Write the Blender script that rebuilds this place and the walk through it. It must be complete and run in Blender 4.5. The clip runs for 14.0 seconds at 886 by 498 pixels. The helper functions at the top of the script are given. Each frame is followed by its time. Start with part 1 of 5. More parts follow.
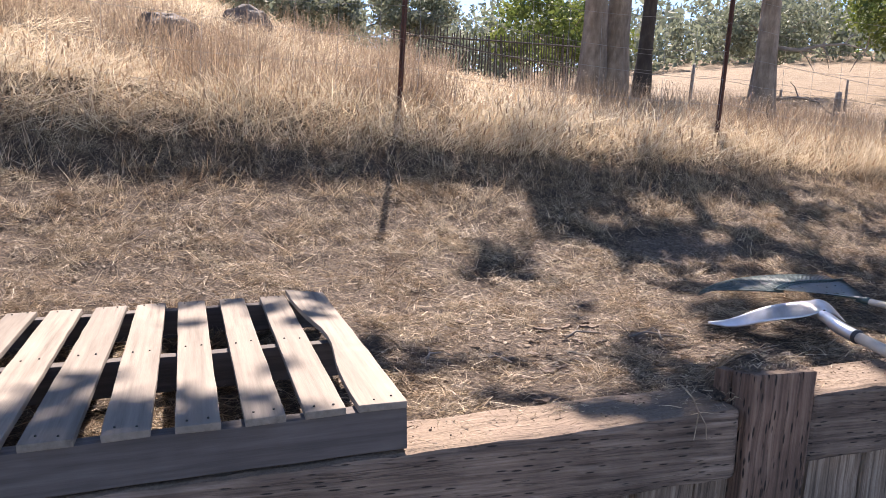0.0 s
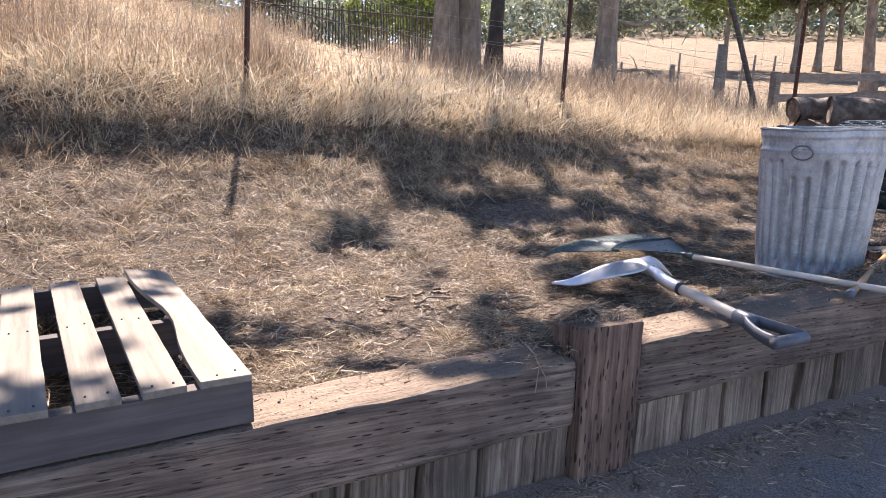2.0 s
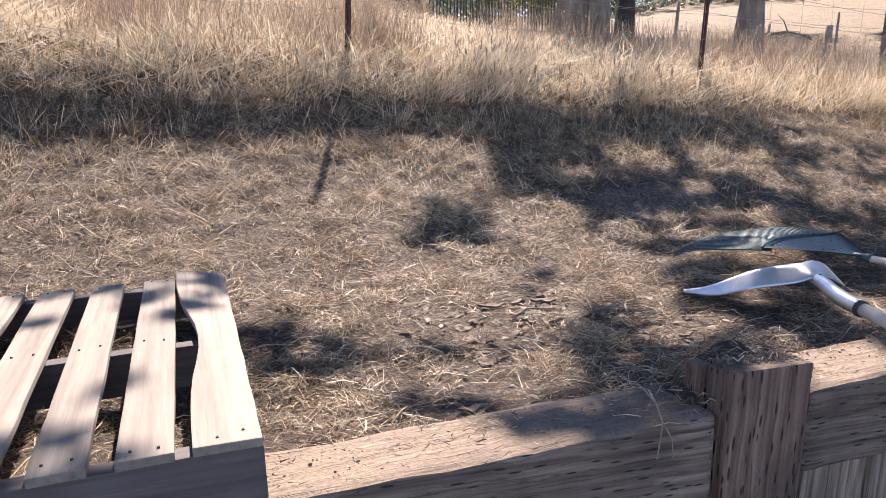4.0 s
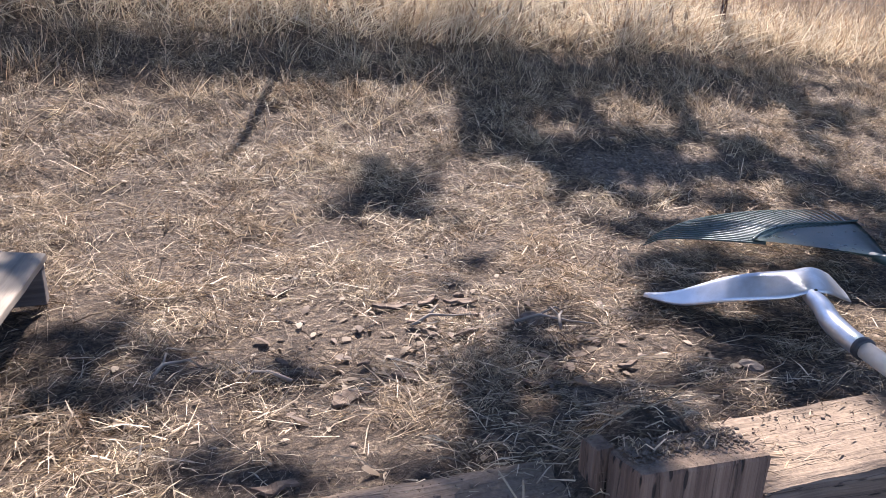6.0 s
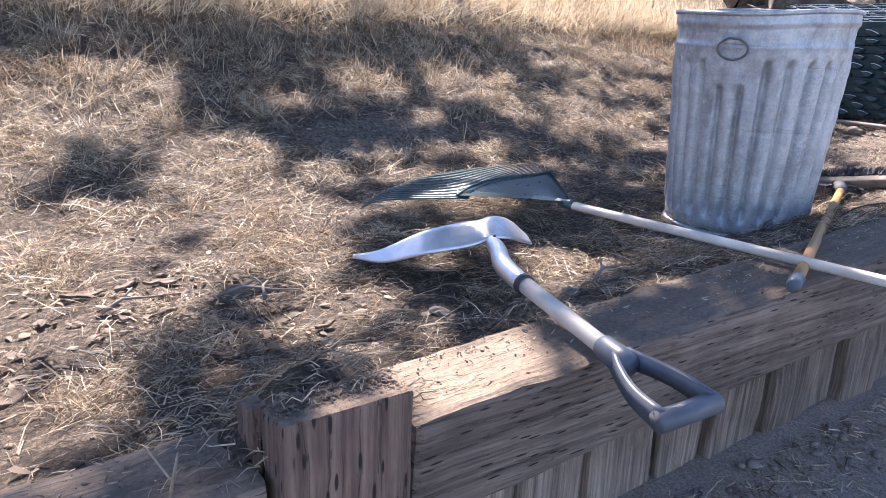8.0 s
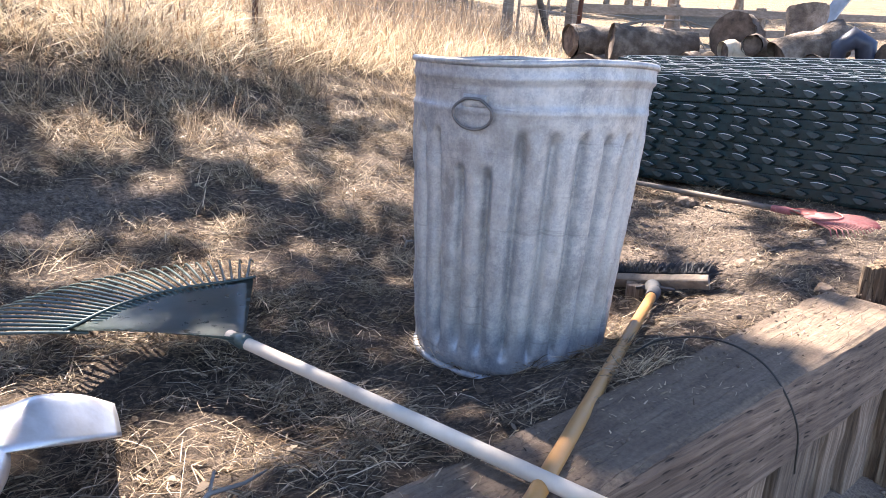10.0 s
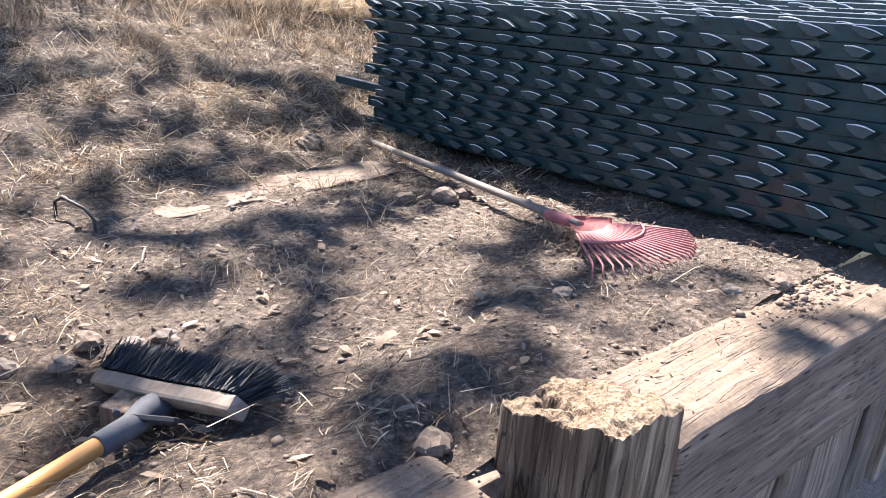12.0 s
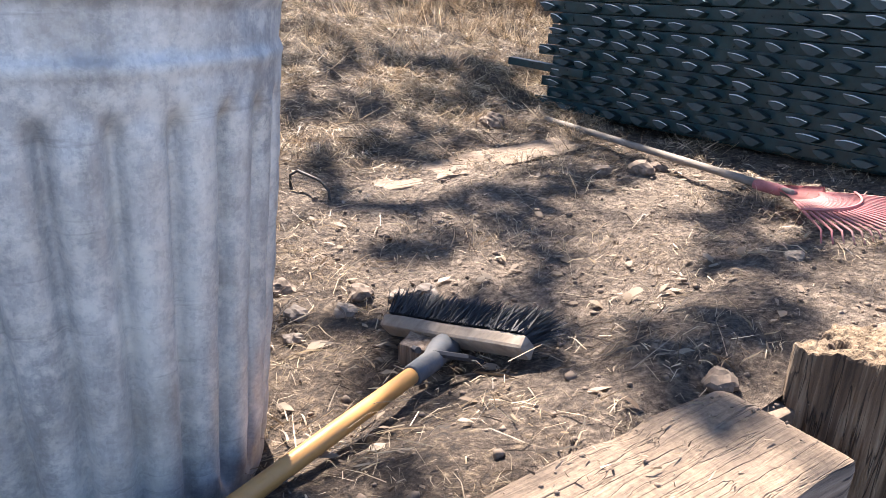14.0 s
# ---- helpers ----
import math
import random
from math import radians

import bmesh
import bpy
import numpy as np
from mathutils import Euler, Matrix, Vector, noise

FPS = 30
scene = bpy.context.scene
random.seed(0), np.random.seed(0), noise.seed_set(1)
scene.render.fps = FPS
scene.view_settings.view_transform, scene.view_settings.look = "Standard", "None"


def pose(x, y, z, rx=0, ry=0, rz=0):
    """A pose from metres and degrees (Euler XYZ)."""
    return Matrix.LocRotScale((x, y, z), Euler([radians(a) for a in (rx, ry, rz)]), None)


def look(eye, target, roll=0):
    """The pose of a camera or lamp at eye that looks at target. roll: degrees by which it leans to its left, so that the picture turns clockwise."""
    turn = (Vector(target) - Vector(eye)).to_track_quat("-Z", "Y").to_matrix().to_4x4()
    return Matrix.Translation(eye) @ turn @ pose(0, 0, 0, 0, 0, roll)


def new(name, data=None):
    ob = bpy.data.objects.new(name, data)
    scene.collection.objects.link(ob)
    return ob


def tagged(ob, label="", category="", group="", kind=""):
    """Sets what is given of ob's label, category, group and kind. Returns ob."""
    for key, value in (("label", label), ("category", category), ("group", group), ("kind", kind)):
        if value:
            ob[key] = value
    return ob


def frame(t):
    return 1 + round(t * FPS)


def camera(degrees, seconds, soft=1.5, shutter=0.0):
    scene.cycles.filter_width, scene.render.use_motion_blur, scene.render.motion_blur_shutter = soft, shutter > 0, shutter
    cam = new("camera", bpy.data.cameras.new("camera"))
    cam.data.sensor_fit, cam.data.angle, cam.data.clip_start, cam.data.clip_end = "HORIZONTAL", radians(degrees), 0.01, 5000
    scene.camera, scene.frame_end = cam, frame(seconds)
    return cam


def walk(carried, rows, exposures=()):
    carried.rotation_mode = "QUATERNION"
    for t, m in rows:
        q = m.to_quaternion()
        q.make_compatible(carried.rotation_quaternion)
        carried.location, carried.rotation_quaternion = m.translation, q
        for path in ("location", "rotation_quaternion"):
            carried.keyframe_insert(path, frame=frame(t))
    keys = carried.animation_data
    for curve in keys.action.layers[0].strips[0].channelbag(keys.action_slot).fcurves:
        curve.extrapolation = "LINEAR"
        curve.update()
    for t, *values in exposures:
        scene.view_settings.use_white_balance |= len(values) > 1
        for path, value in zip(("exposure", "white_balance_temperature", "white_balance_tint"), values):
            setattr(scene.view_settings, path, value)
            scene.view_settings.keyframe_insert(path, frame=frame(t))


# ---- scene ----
cam = camera(61.3, 14.0, soft=0.8)
METRES, EYE, TILT, LEAN, TURN = 4.5, 1.08, -8.5, -3.1, -20.0
ROWS = [
    (0.0, 0.0, 0.0, 0.0, 0.0, 0.0, -0.0),
    (0.5, 0.0085, -0.0025, -0.0067, -6.2, -1.28, 1.09),
    (1.0, 0.0132, -0.0032, -0.0079, -9.72, -2.3, 1.63),
    (1.5, 0.0131, -0.0044, -0.0073, -10.98, -2.51, 1.7),
    (2.0, 0.0108, -0.0036, -0.003, -10.42, -2.24, 1.91),
    (2.5, 0.0044, 0.0007, 0.0001, -9.01, -2.0, 2.47),
    (3.0, 0.0069, 0.01, 0.0001, -6.75, -2.03, 3.0),
    (5.5, 0.1186, 0.2312, 0.0224, 5.04, -7.15, -0.39),
    (6.0, 0.127, 0.2198, 0.0224, 1.77, -7.94, -0.01),
    (6.5, 0.1357, 0.2065, 0.0158, -2.15, -8.83, 0.67),
    (7.0, 0.1323, 0.2004, 0.0076, -5.2, -10.38, 1.68),
    (7.5, 0.154, 0.1989, 0.0122, -10.16, -10.88, 2.34),
    (10.0, 0.3402, 0.3423, 0.0346, -22.9, -7.62, 1.91),
    (10.5, 0.4446, 0.398, 0.0465, -22.16, -8.21, 0.58),
    (11.0, 0.5467, 0.4498, 0.0494, -21.05, -9.29, -0.84),
    (11.5, 0.6133, 0.476, 0.0464, -21.04, -11.03, -0.39),
    (12.0, 0.6414, 0.4697, 0.047, -22.87, -12.5, 1.09),
    (12.5, 0.6407, 0.4672, 0.0455, -23.41, -13.37, 2.12),
    (13.0, 0.6284, 0.4734, 0.0434, -21.32, -13.73, 2.56),
    (13.5, 0.6073, 0.4729, 0.0421, -17.44, -13.84, 2.63),
    (14.0, 0.5778, 0.4635, 0.0435, -14.65, -13.21, 2.58),
]
EXPOSURES = [(0.0, 1.73, 6600, 21), (2.0, 1.93, 6600, 21), (3.0, 1.77, 6550, 21), (5.5, 1.88, 6200, 20), (6.5, 1.90, 6150, 20), (7.5, 2.16, 6100, 20), (10.0, 2.54, 6700, 18), (10.6, 2.50, 6800, 17), (11.4, 2.28, 6500, 17), (12.5, 2.50, 6030, 17), (14.0, 2.40, 6530, 16)]
walk(cam, [(t, pose(0, 0, EYE, TILT, LEAN, TURN) @ pose(METRES * x, METRES * y, METRES * z, 90 + pitch, roll, yaw)) for t, x, y, z, yaw, pitch, roll in ROWS],
     EXPOSURES)

# ---- light ----
SUN_TO = Vector((0.28, 0.80, 1.0)).normalized()     # towards the sun
world = bpy.data.worlds.new("world")
scene.world = world
world.use_nodes = True
wn = world.node_tree.nodes
sky = wn.new("ShaderNodeTexSky")
sky.sky_type = "NISHITA"
sky.sun_disc = False
sky.dust_density = 0.0
sky.air_density = 0.75
sky.altitude = 600.0
sky.ozone_density = 2.5
sky.sun_elevation = math.asin(SUN_TO.z)
sky.sun_rotation = math.atan2(SUN_TO.x, SUN_TO.y)
world.node_tree.links.new(sky.outputs[0], wn["Background"].inputs[0])
wn["Background"].inputs[1].default_value = 0.088
sun = new("sun", bpy.data.lights.new("sun", "SUN"))
sun.data.energy = 5.0
sun.data.angle = radians(0.6)
sun.data.color = (1.0, 0.93, 0.82)
sun.matrix_world = look(SUN_TO * 30, (0, 0, 0))

# ---- materials ----


def material(name, rough=0.8, metal=0.0):
    m = bpy.data.materials.new(name)
    m.use_nodes = True
    b = m.node_tree.nodes["Principled BSDF"]
    b.inputs["Roughness"].default_value = rough
    b.inputs["Metallic"].default_value = metal
    return m, m.node_tree.nodes, m.node_tree.links, b


def coords(n, l, scale, kind="Object"):
    tc = n.new("ShaderNodeTexCoord")
    mp = n.new("ShaderNodeMapping")
    mp.inputs["Scale"].default_value = scale
    l.new(tc.outputs[kind], mp.inputs[0])
    return mp.outputs[0]


def noise_tex(n, l, vec, scale, detail=4.0, rough=0.6):
    t = n.new("ShaderNodeTexNoise")
    t.inputs["Scale"].default_value = scale
    t.inputs["Detail"].default_value = detail
    t.inputs["Roughness"].default_value = rough
    l.new(vec, t.inputs["Vector"])
    return t.outputs["Fac"]


def ramp(n, l, fac, *stops):
    r = n.new("ShaderNodeValToRGB")
    e = r.color_ramp.elements
    while len(e) < len(stops):
        e.new(0.5)
    for el, (p, c) in zip(e, stops):
        el.position, el.color = p, (*c, 1)
    l.new(fac, r.inputs[0])
    return r.outputs[0]


def mix(n, l, fac, a, b, mode="MIX"):
    m = n.new("ShaderNodeMix")
    m.data_type, m.blend_type = "RGBA", mode
    for sock, v in ((m.inputs[0], fac), (m.inputs[6], a), (m.inputs[7], b)):
        if isinstance(v, (int, float)):
            sock.default_value = v
        elif isinstance(v, tuple):
            sock.default_value = (*v, 1)
        else:
            l.new(v, sock)
    return m.outputs[2]


def bump(n, l, b, height, strength=0.5, dist=0.01):
    k = n.new("ShaderNodeBump")
    k.inputs["Strength"].default_value = strength
    k.inputs["Distance"].default_value = dist
    l.new(height, k.inputs["Height"])
    l.new(k.outputs[0], b.inputs["Normal"])


def rand_value(n, l, col, low=0.8, high=1.15):
    """Vary a colour from object to object."""
    oi = n.new("ShaderNodeObjectInfo")
    mr = n.new("ShaderNodeMapRange")
    mr.inputs[3].default_value, mr.inputs[4].default_value = low, high
    l.new(oi.outputs["Random"], mr.inputs[0])
    hs = n.new("ShaderNodeHueSaturation")
    l.new(mr.outputs[0], hs.inputs["Value"])
    l.new(col, hs.inputs["Color"])
    return hs.outputs[0]


def island_value(n, l, col, low=0.7, high=1.25):
    g = n.new("ShaderNodeNewGeometry")
    mr = n.new("ShaderNodeMapRange")
    mr.inputs[3].default_value, mr.inputs[4].default_value = low, high
    l.new(g.outputs["Random Per Island"], mr.inputs[0])
    hs = n.new("ShaderNodeHueSaturation")
    l.new(mr.outputs[0], hs.inputs["Value"])
    l.new(col, hs.inputs["Color"])
    return hs.outputs[0]


def wood(name, dark, mid, light, grain, rough=0.85, depth=0.004, slits=None, stain=None, dusty=False, vary=(0.82, 1.14), cracks=0.0, wide=0.0, dust=((0.11, 0.078, 0.053), (0.28, 0.205, 0.14))):
    """Weathered wood; grain is the scale of its fibres along x, y and z."""
    m, n, l, b = material(name, rough)
    v = coords(n, l, grain)
    fine = noise_tex(n, l, v, 1.0, 6, 0.65)
    col = ramp(n, l, fine, (0.28, dark), (0.5, mid), (0.74, light))
    big = noise_tex(n, l, coords(n, l, (1, 1, 1)), 5.0, 3)
    col = mix(n, l, ramp(n, l, big, (0.35, (0, 0, 0)), (0.7, (0.55, 0.55, 0.55))), col, stain or dark)
    if dusty:
        g = n.new("ShaderNodeNewGeometry")
        sp = n.new("ShaderNodeSeparateXYZ")
        l.new(g.outputs["True Normal"], sp.inputs[0])
        top = ramp(n, l, sp.outputs[2], (0.6, (0, 0, 0)), (0.85, (1, 1, 1)))
    crack = noise_tex(n, l, coords(n, l, tuple(0.6 * q for q in grain)), 1.0, 3, 0.5)
    crack = ramp(n, l, crack, (0.49, (0, 0, 0)), (0.5, (cracks,) * 3), (0.51, (0, 0, 0)))
    col = mix(n, l, crack, col, tuple(0.5 * c for c in dark))
    h = mix(n, l, crack, fine, (0, 0, 0))
    if slits:
        vo = n.new("ShaderNodeTexVoronoi")
        vo.inputs["Scale"].default_value = 1.0
        l.new(coords(n, l, slits), vo.inputs["Vector"])
        s = ramp(n, l, vo.outputs["Distance"], (0.14 + wide, (0.9, 0.9, 0.9)), (0.22 + wide, (0, 0, 0)))
        if dusty:
            s = mix(n, l, top, s, (0, 0, 0))
            crack = mix(n, l, top, crack, (0, 0, 0))
        col = mix(n, l, s, col, tuple(0.35 * c for c in dark))
        h = mix(n, l, s, h, (0, 0, 0))
    col = rand_value(n, l, col, *vary)
    if dusty:
        d = noise_tex(n, l, coords(n, l, (1, 1, 1)), 9, 6, 0.7)
        d = mix(n, l, 1.0, top, ramp(n, l, d, (0.3, (0.22, 0.22, 0.22)), (0.62, (0.85, 0.85, 0.85))), "MULTIPLY")
        grit = noise_tex(n, l, coords(n, l, (1, 1, 1)), 120, 4, 0.7)
        col = mix(n, l, d, col, ramp(n, l, grit, (0.3, dust[0]), (0.7, dust[1])))
    l.new(col, b.inputs["Base Color"])
    bump(n, l, b, h, 0.9, depth)
    return m


def plain(name, col, rough=0.6, metal=0.0, vary=0.25, scale=18.0, dust=None):
    m, n, l, b = material(name, rough, metal)
    f = noise_tex(n, l, coords(n, l, (1, 1, 1)), scale, 5)
    c = ramp(n, l, f, (0.3, tuple(x * (1 - vary) for x in col)), (0.7, tuple(min(1, x * (1 + vary)) for x in col)))
    if dust:
        d = noise_tex(n, l, coords(n, l, (1, 1, 1)), scale * 0.35, 6, 0.7)
        c = mix(n, l, ramp(n, l, d, (0.45, (0, 0, 0)), (0.7, (0.7, 0.7, 0.7))), c, dust)
    l.new(c, b.inputs["Base Color"])
    l.new(ramp(n, l, f, (0.2, (rough * 0.8,) * 3), (0.8, (min(1, rough * 1.2),) * 3)), b.inputs["Roughness"])
    bump(n, l, b, f, 0.25, 0.002)
    return m


def ground_material():
    m, n, l, b = material("dry_ground", 0.95)
    v = coords(n, l, (1, 1, 1))
    sep = n.new("ShaderNodeSeparateXYZ")
    l.new(v, sep.inputs[0])
    fine = noise_tex(n, l, v, 60, 8, 0.75)
    med = noise_tex(n, l, v, 9, 6, 0.7)
    big = noise_tex(n, l, v, 1.3, 4)
    dirt = ramp(n, l, fine, (0.36, (0.05, 0.036, 0.027)), (0.49, (0.185, 0.138, 0.103)), (0.66, (0.44, 0.345, 0.265)))
    straw = ramp(n, l, fine, (0.36, (0.035, 0.024, 0.017)), (0.52, (0.12, 0.083, 0.057)), (0.7, (0.40, 0.30, 0.2)))
    where = n.new("ShaderNodeAttribute")
    where.attribute_name = "straw"
    f = n.new("ShaderNodeMath")
    f.operation = "MULTIPLY_ADD"
    l.new(med, f.inputs[0])
    f.inputs[1].default_value = 1.05
    l.new(where.outputs["Fac"], f.inputs[2])
    k = ramp(n, l, f.outputs[0], (0.62, (0, 0, 0)), (1.0, (1, 1, 1)))
    k.node.color_ramp.elements[1].position = 1.0
    near = mix(n, l, k, dirt, straw)
    far = ramp(n, l, big, (0.3, (0.215, 0.15, 0.078)), (0.7, (0.30, 0.215, 0.118)))
    fm = n.new("ShaderNodeMapRange")
    fm.inputs[1].default_value, fm.inputs[2].default_value = 6.0, 11.0
    l.new(sep.outputs[1], fm.inputs[0])
    c = mix(n, l, fm.outputs[0], near, mix(n, l, 0.6, straw, far))
    c = mix(n, l, ramp(n, l, big, (0.35, (0.35, 0.35, 0.35)), (0.65, (0, 0, 0))), c, (0.6, 0.55, 0.5), "MULTIPLY")
    l.new(c, b.inputs["Base Color"])
    add = n.new("ShaderNodeMath")
    add.operation = "ADD"
    l.new(fine, add.inputs[0])
    l.new(med, add.inputs[1])
    bump(n, l, b, add.outputs[0], 1.0, 0.035)
    return m


def blade_material(name, a, c, rough=0.7, thin=0.35, soil=False):
    m, n, l, b = material(name, rough)
    g = n.new("ShaderNodeNewGeometry")
    col = ramp(n, l, g.outputs["Random Per Island"], (0.0, a), (0.6, tuple((p + q) / 2 for p, q in zip(a, c))), (1.0, c))
    big = noise_tex(n, l, coords(n, l, (1, 1, 1)), 0.9, 3)
    col = mix(n, l, ramp(n, l, big, (0.3, (0.5, 0.5, 0.5)), (0.65, (0, 0, 0))), col, (0.72, 0.62, 0.55), "MULTIPLY")
    if soil:
        mud = noise_tex(n, l, coords(n, l, (1, 1, 1)), 7.0, 6, 0.75)
        col = mix(n, l, ramp(n, l, mud, (0.40, (0.9, 0.9, 0.9)), (0.54, (0, 0, 0))), col, (0.5, 0.42, 0.37), "MULTIPLY")
    l.new(col, b.inputs["Base Color"])
    tr = n.new("ShaderNodeBsdfTranslucent")
    l.new(col, tr.inputs[0])
    ms = n.new("ShaderNodeMixShader")
    ms.inputs[0].default_value = thin
    l.new(b.outputs[0], ms.inputs[1])
    l.new(tr.outputs[0], ms.inputs[2])
    l.new(ms.outputs[0], n["Material Output"].inputs[0])
    return m


def zinc_material():
    m, n, l, b = material("galvanised_steel", 0.5, 0.5)
    v = coords(n, l, (1, 1, 1))
    sp = n.new("ShaderNodeTexVoronoi")
    sp.inputs["Scale"].default_value = 260
    l.new(v, sp.inputs["Vector"])
    st = noise_tex(n, l, coords(n, l, (16, 16, 2.2)), 1.0, 7, 0.72)
    c = ramp(n, l, st, (0.3, (0.25, 0.26, 0.275)), (0.52, (0.41, 0.415, 0.425)), (0.72, (0.57, 0.565, 0.55)))
    bw = n.new("ShaderNodeRGBToBW")
    l.new(sp.outputs["Color"], bw.inputs[0])
    c = mix(n, l, 0.16, c, ramp(n, l, bw.outputs[0], (0.2, (0.22, 0.22, 0.22)), (0.8, (0.78, 0.77, 0.75))), "OVERLAY")
    chalk = noise_tex(n, l, v, 34, 8, 0.78)
    c = mix(n, l, ramp(n, l, chalk, (0.47, (0, 0, 0)), (0.6, (0.75, 0.75, 0.75))), c, (0.60, 0.585, 0.55))
    dirt = noise_tex(n, l, v, 7, 6, 0.75)
    c = mix(n, l, ramp(n, l, dirt, (0.48, (0, 0, 0)), (0.68, (0.6, 0.6, 0.6))), c, (0.235, 0.215, 0.195))
    scratch = noise_tex(n, l, coords(n, l, (3, 3, 46)), 1.0, 5, 0.7)
    c = mix(n, l, ramp(n, l, scratch, (0.60, (0, 0, 0)), (0.66, (0.35, 0.35, 0.35))), c, (0.19, 0.185, 0.18))
    l.new(c, b.inputs["Base Color"])
    l.new(ramp(n, l, chalk, (0.3, (0.36,) * 3), (0.7, (0.72,) * 3)), b.inputs["Roughness"])
    bump(n, l, b, chalk, 0.35, 0.0025)
    return m


TIE = wood("treated_tie", (0.045, 0.03, 0.023), (0.215, 0.152, 0.112), (0.40, 0.305, 0.235), (2.2, 60, 75), 0.9, 0.008, (13, 80, 95), None, True, (0.85, 1.1), 0.55)
TIE_UP = wood("treated_tie_upright", (0.042, 0.024, 0.016), (0.20, 0.12, 0.083), (0.38, 0.26, 0.185), (60, 60, 2.4), 0.9, 0.009, (80, 80, 15), None, True, (0.9, 1.1), 0.6, 0.06)
PLANK_UP = wood("old_plank_upright", (0.035, 0.024, 0.017), (0.24, 0.17, 0.122), (0.48, 0.385, 0.295), (85, 85, 2.4), 0.92, 0.006, None, (0.05, 0.04, 0.03), False, (0.7, 1.25), 0.35)
STUB = wood("rotten_wood", (0.026, 0.016, 0.010), (0.17, 0.112, 0.07), (0.46, 0.35, 0.24), (75, 75, 4.0), 0.95, 0.014, None, None, True, (0.9, 1.1), 0.8, 0.0, ((0.13, 0.088, 0.052), (0.46, 0.34, 0.215)))
PALLET = wood("pallet_wood", (0.11, 0.088, 0.068), (0.215, 0.177, 0.14), (0.30, 0.25, 0.20), (40, 2.0, 40), 0.85, 0.002, None, (0.18, 0.15, 0.12))
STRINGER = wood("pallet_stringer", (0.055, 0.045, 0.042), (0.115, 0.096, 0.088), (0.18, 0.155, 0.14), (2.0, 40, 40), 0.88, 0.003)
HANDLE = wood("pale_handle", (0.40, 0.335, 0.265), (0.58, 0.51, 0.425), (0.70, 0.64, 0.555), (6, 6, 6), 0.6, 0.001)
HANDLE_Y = wood("varnished_handle", (0.38, 0.17, 0.05), (0.60, 0.31, 0.095), (0.72, 0.42, 0.16), (5, 5, 5), 0.42, 0.0008)
GREYWOOD = wood("grey_weathered_wood", (0.13, 0.11, 0.09), (0.25, 0.21, 0.175), (0.38, 0.33, 0.28), (8, 8, 30), 0.9, 0.004)
BARK = wood("bark", (0.12, 0.09, 0.068), (0.30, 0.235, 0.18), (0.47, 0.385, 0.3), (9, 9, 2.5), 0.95, 0.03)
BARK_DARK = wood("dark_bark", (0.02, 0.016, 0.013), (0.05, 0.04, 0.032), (0.09, 0.075, 0.06), (9, 9, 2.5), 0.95, 0.03)
DARKWOOD = wood("dark_weathered_wood", (0.04, 0.034, 0.03), (0.09, 0.078, 0.066), (0.16, 0.14, 0.12), (8, 8, 30), 0.9, 0.004)
LOGEND = wood("log_end_grain", (0.03, 0.021, 0.016), (0.15, 0.105, 0.078), (0.30, 0.225, 0.17), (14, 14, 14), 0.9, 0.004)
ZINC = zinc_material()
ALU = plain("worn_aluminium", (0.72, 0.72, 0.74), 0.38, 0.85, 0.12, 14, (0.4, 0.36, 0.32))
GREYPLASTIC = plain("grey_plastic", (0.085, 0.095, 0.115), 0.42, 0.0, 0.15, 30, (0.14, 0.13, 0.125))
DULLPLASTIC = plain("dull_grey_plastic", (0.075, 0.08, 0.09), 0.75, 0.0, 0.3, 40, (0.16, 0.145, 0.13))
BLACKPLASTIC = plain("black_plastic", (0.03, 0.03, 0.034), 0.5, 0.0, 0.2, 30)
GREENPLASTIC = plain("green_plastic", (0.045, 0.075, 0.07), 0.3, 0.0, 0.2, 30, (0.1, 0.115, 0.105))
REDPLASTIC = plain("red_plastic", (0.40, 0.14, 0.14), 0.9, 0.0, 0.35, 25, (0.42, 0.27, 0.23))
BRISTLE = plain("black_bristle", (0.018, 0.019, 0.024), 0.7, 0.0, 0.3, 60, (0.05, 0.048, 0.046))
POSTGREEN = plain("green_enamel", (0.007, 0.034, 0.039), 0.3, 0.0, 0.5, 30, (0.02, 0.038, 0.042))
STUDMETAL = plain("worn_enamel", (0.008, 0.028, 0.032), 0.5, 0.0, 0.6, 60, (0.024, 0.036, 0.038))
# pale colour standing in for glints on the stacked bars
GLINT = plain("glint_steel", (0.78, 0.78, 0.76), 0.3, 0.2, 0.15, 60)
DUSTYWOOD = wood("dusty_block_wood", (0.16, 0.125, 0.095), (0.30, 0.24, 0.185), (0.42, 0.35, 0.28), (6, 40, 40), 0.9, 0.001)
PALEWOOD = wood("pale_split_wood", (0.35, 0.28, 0.2), (0.58, 0.49, 0.38), (0.72, 0.64, 0.52), (14, 14, 14), 0.9, 0.004)
RUST = plain("rusty_steel", (0.10, 0.045, 0.032), 0.75, 0.2, 0.35, 30)
RUST_DARK = plain("dull_dark_steel", (0.16, 0.155, 0.155), 0.55, 0.6, 0.3, 30)
WIRE = plain("fence_wire", (0.32, 0.30, 0.28), 0.5, 0.7, 0.2, 20)
PALEBLUE = plain("pale_blue_paint", (0.36, 0.42, 0.5), 0.6, 0.0, 0.25, 12)
BLUE = plain("blue_plastic", (0.045, 0.055, 0.085), 0.45)
LOGBARK = wood("log_bark", (0.06, 0.045, 0.036), (0.20, 0.155, 0.12), (0.40, 0.33, 0.27), (14, 14, 14), 0.95, 0.02)
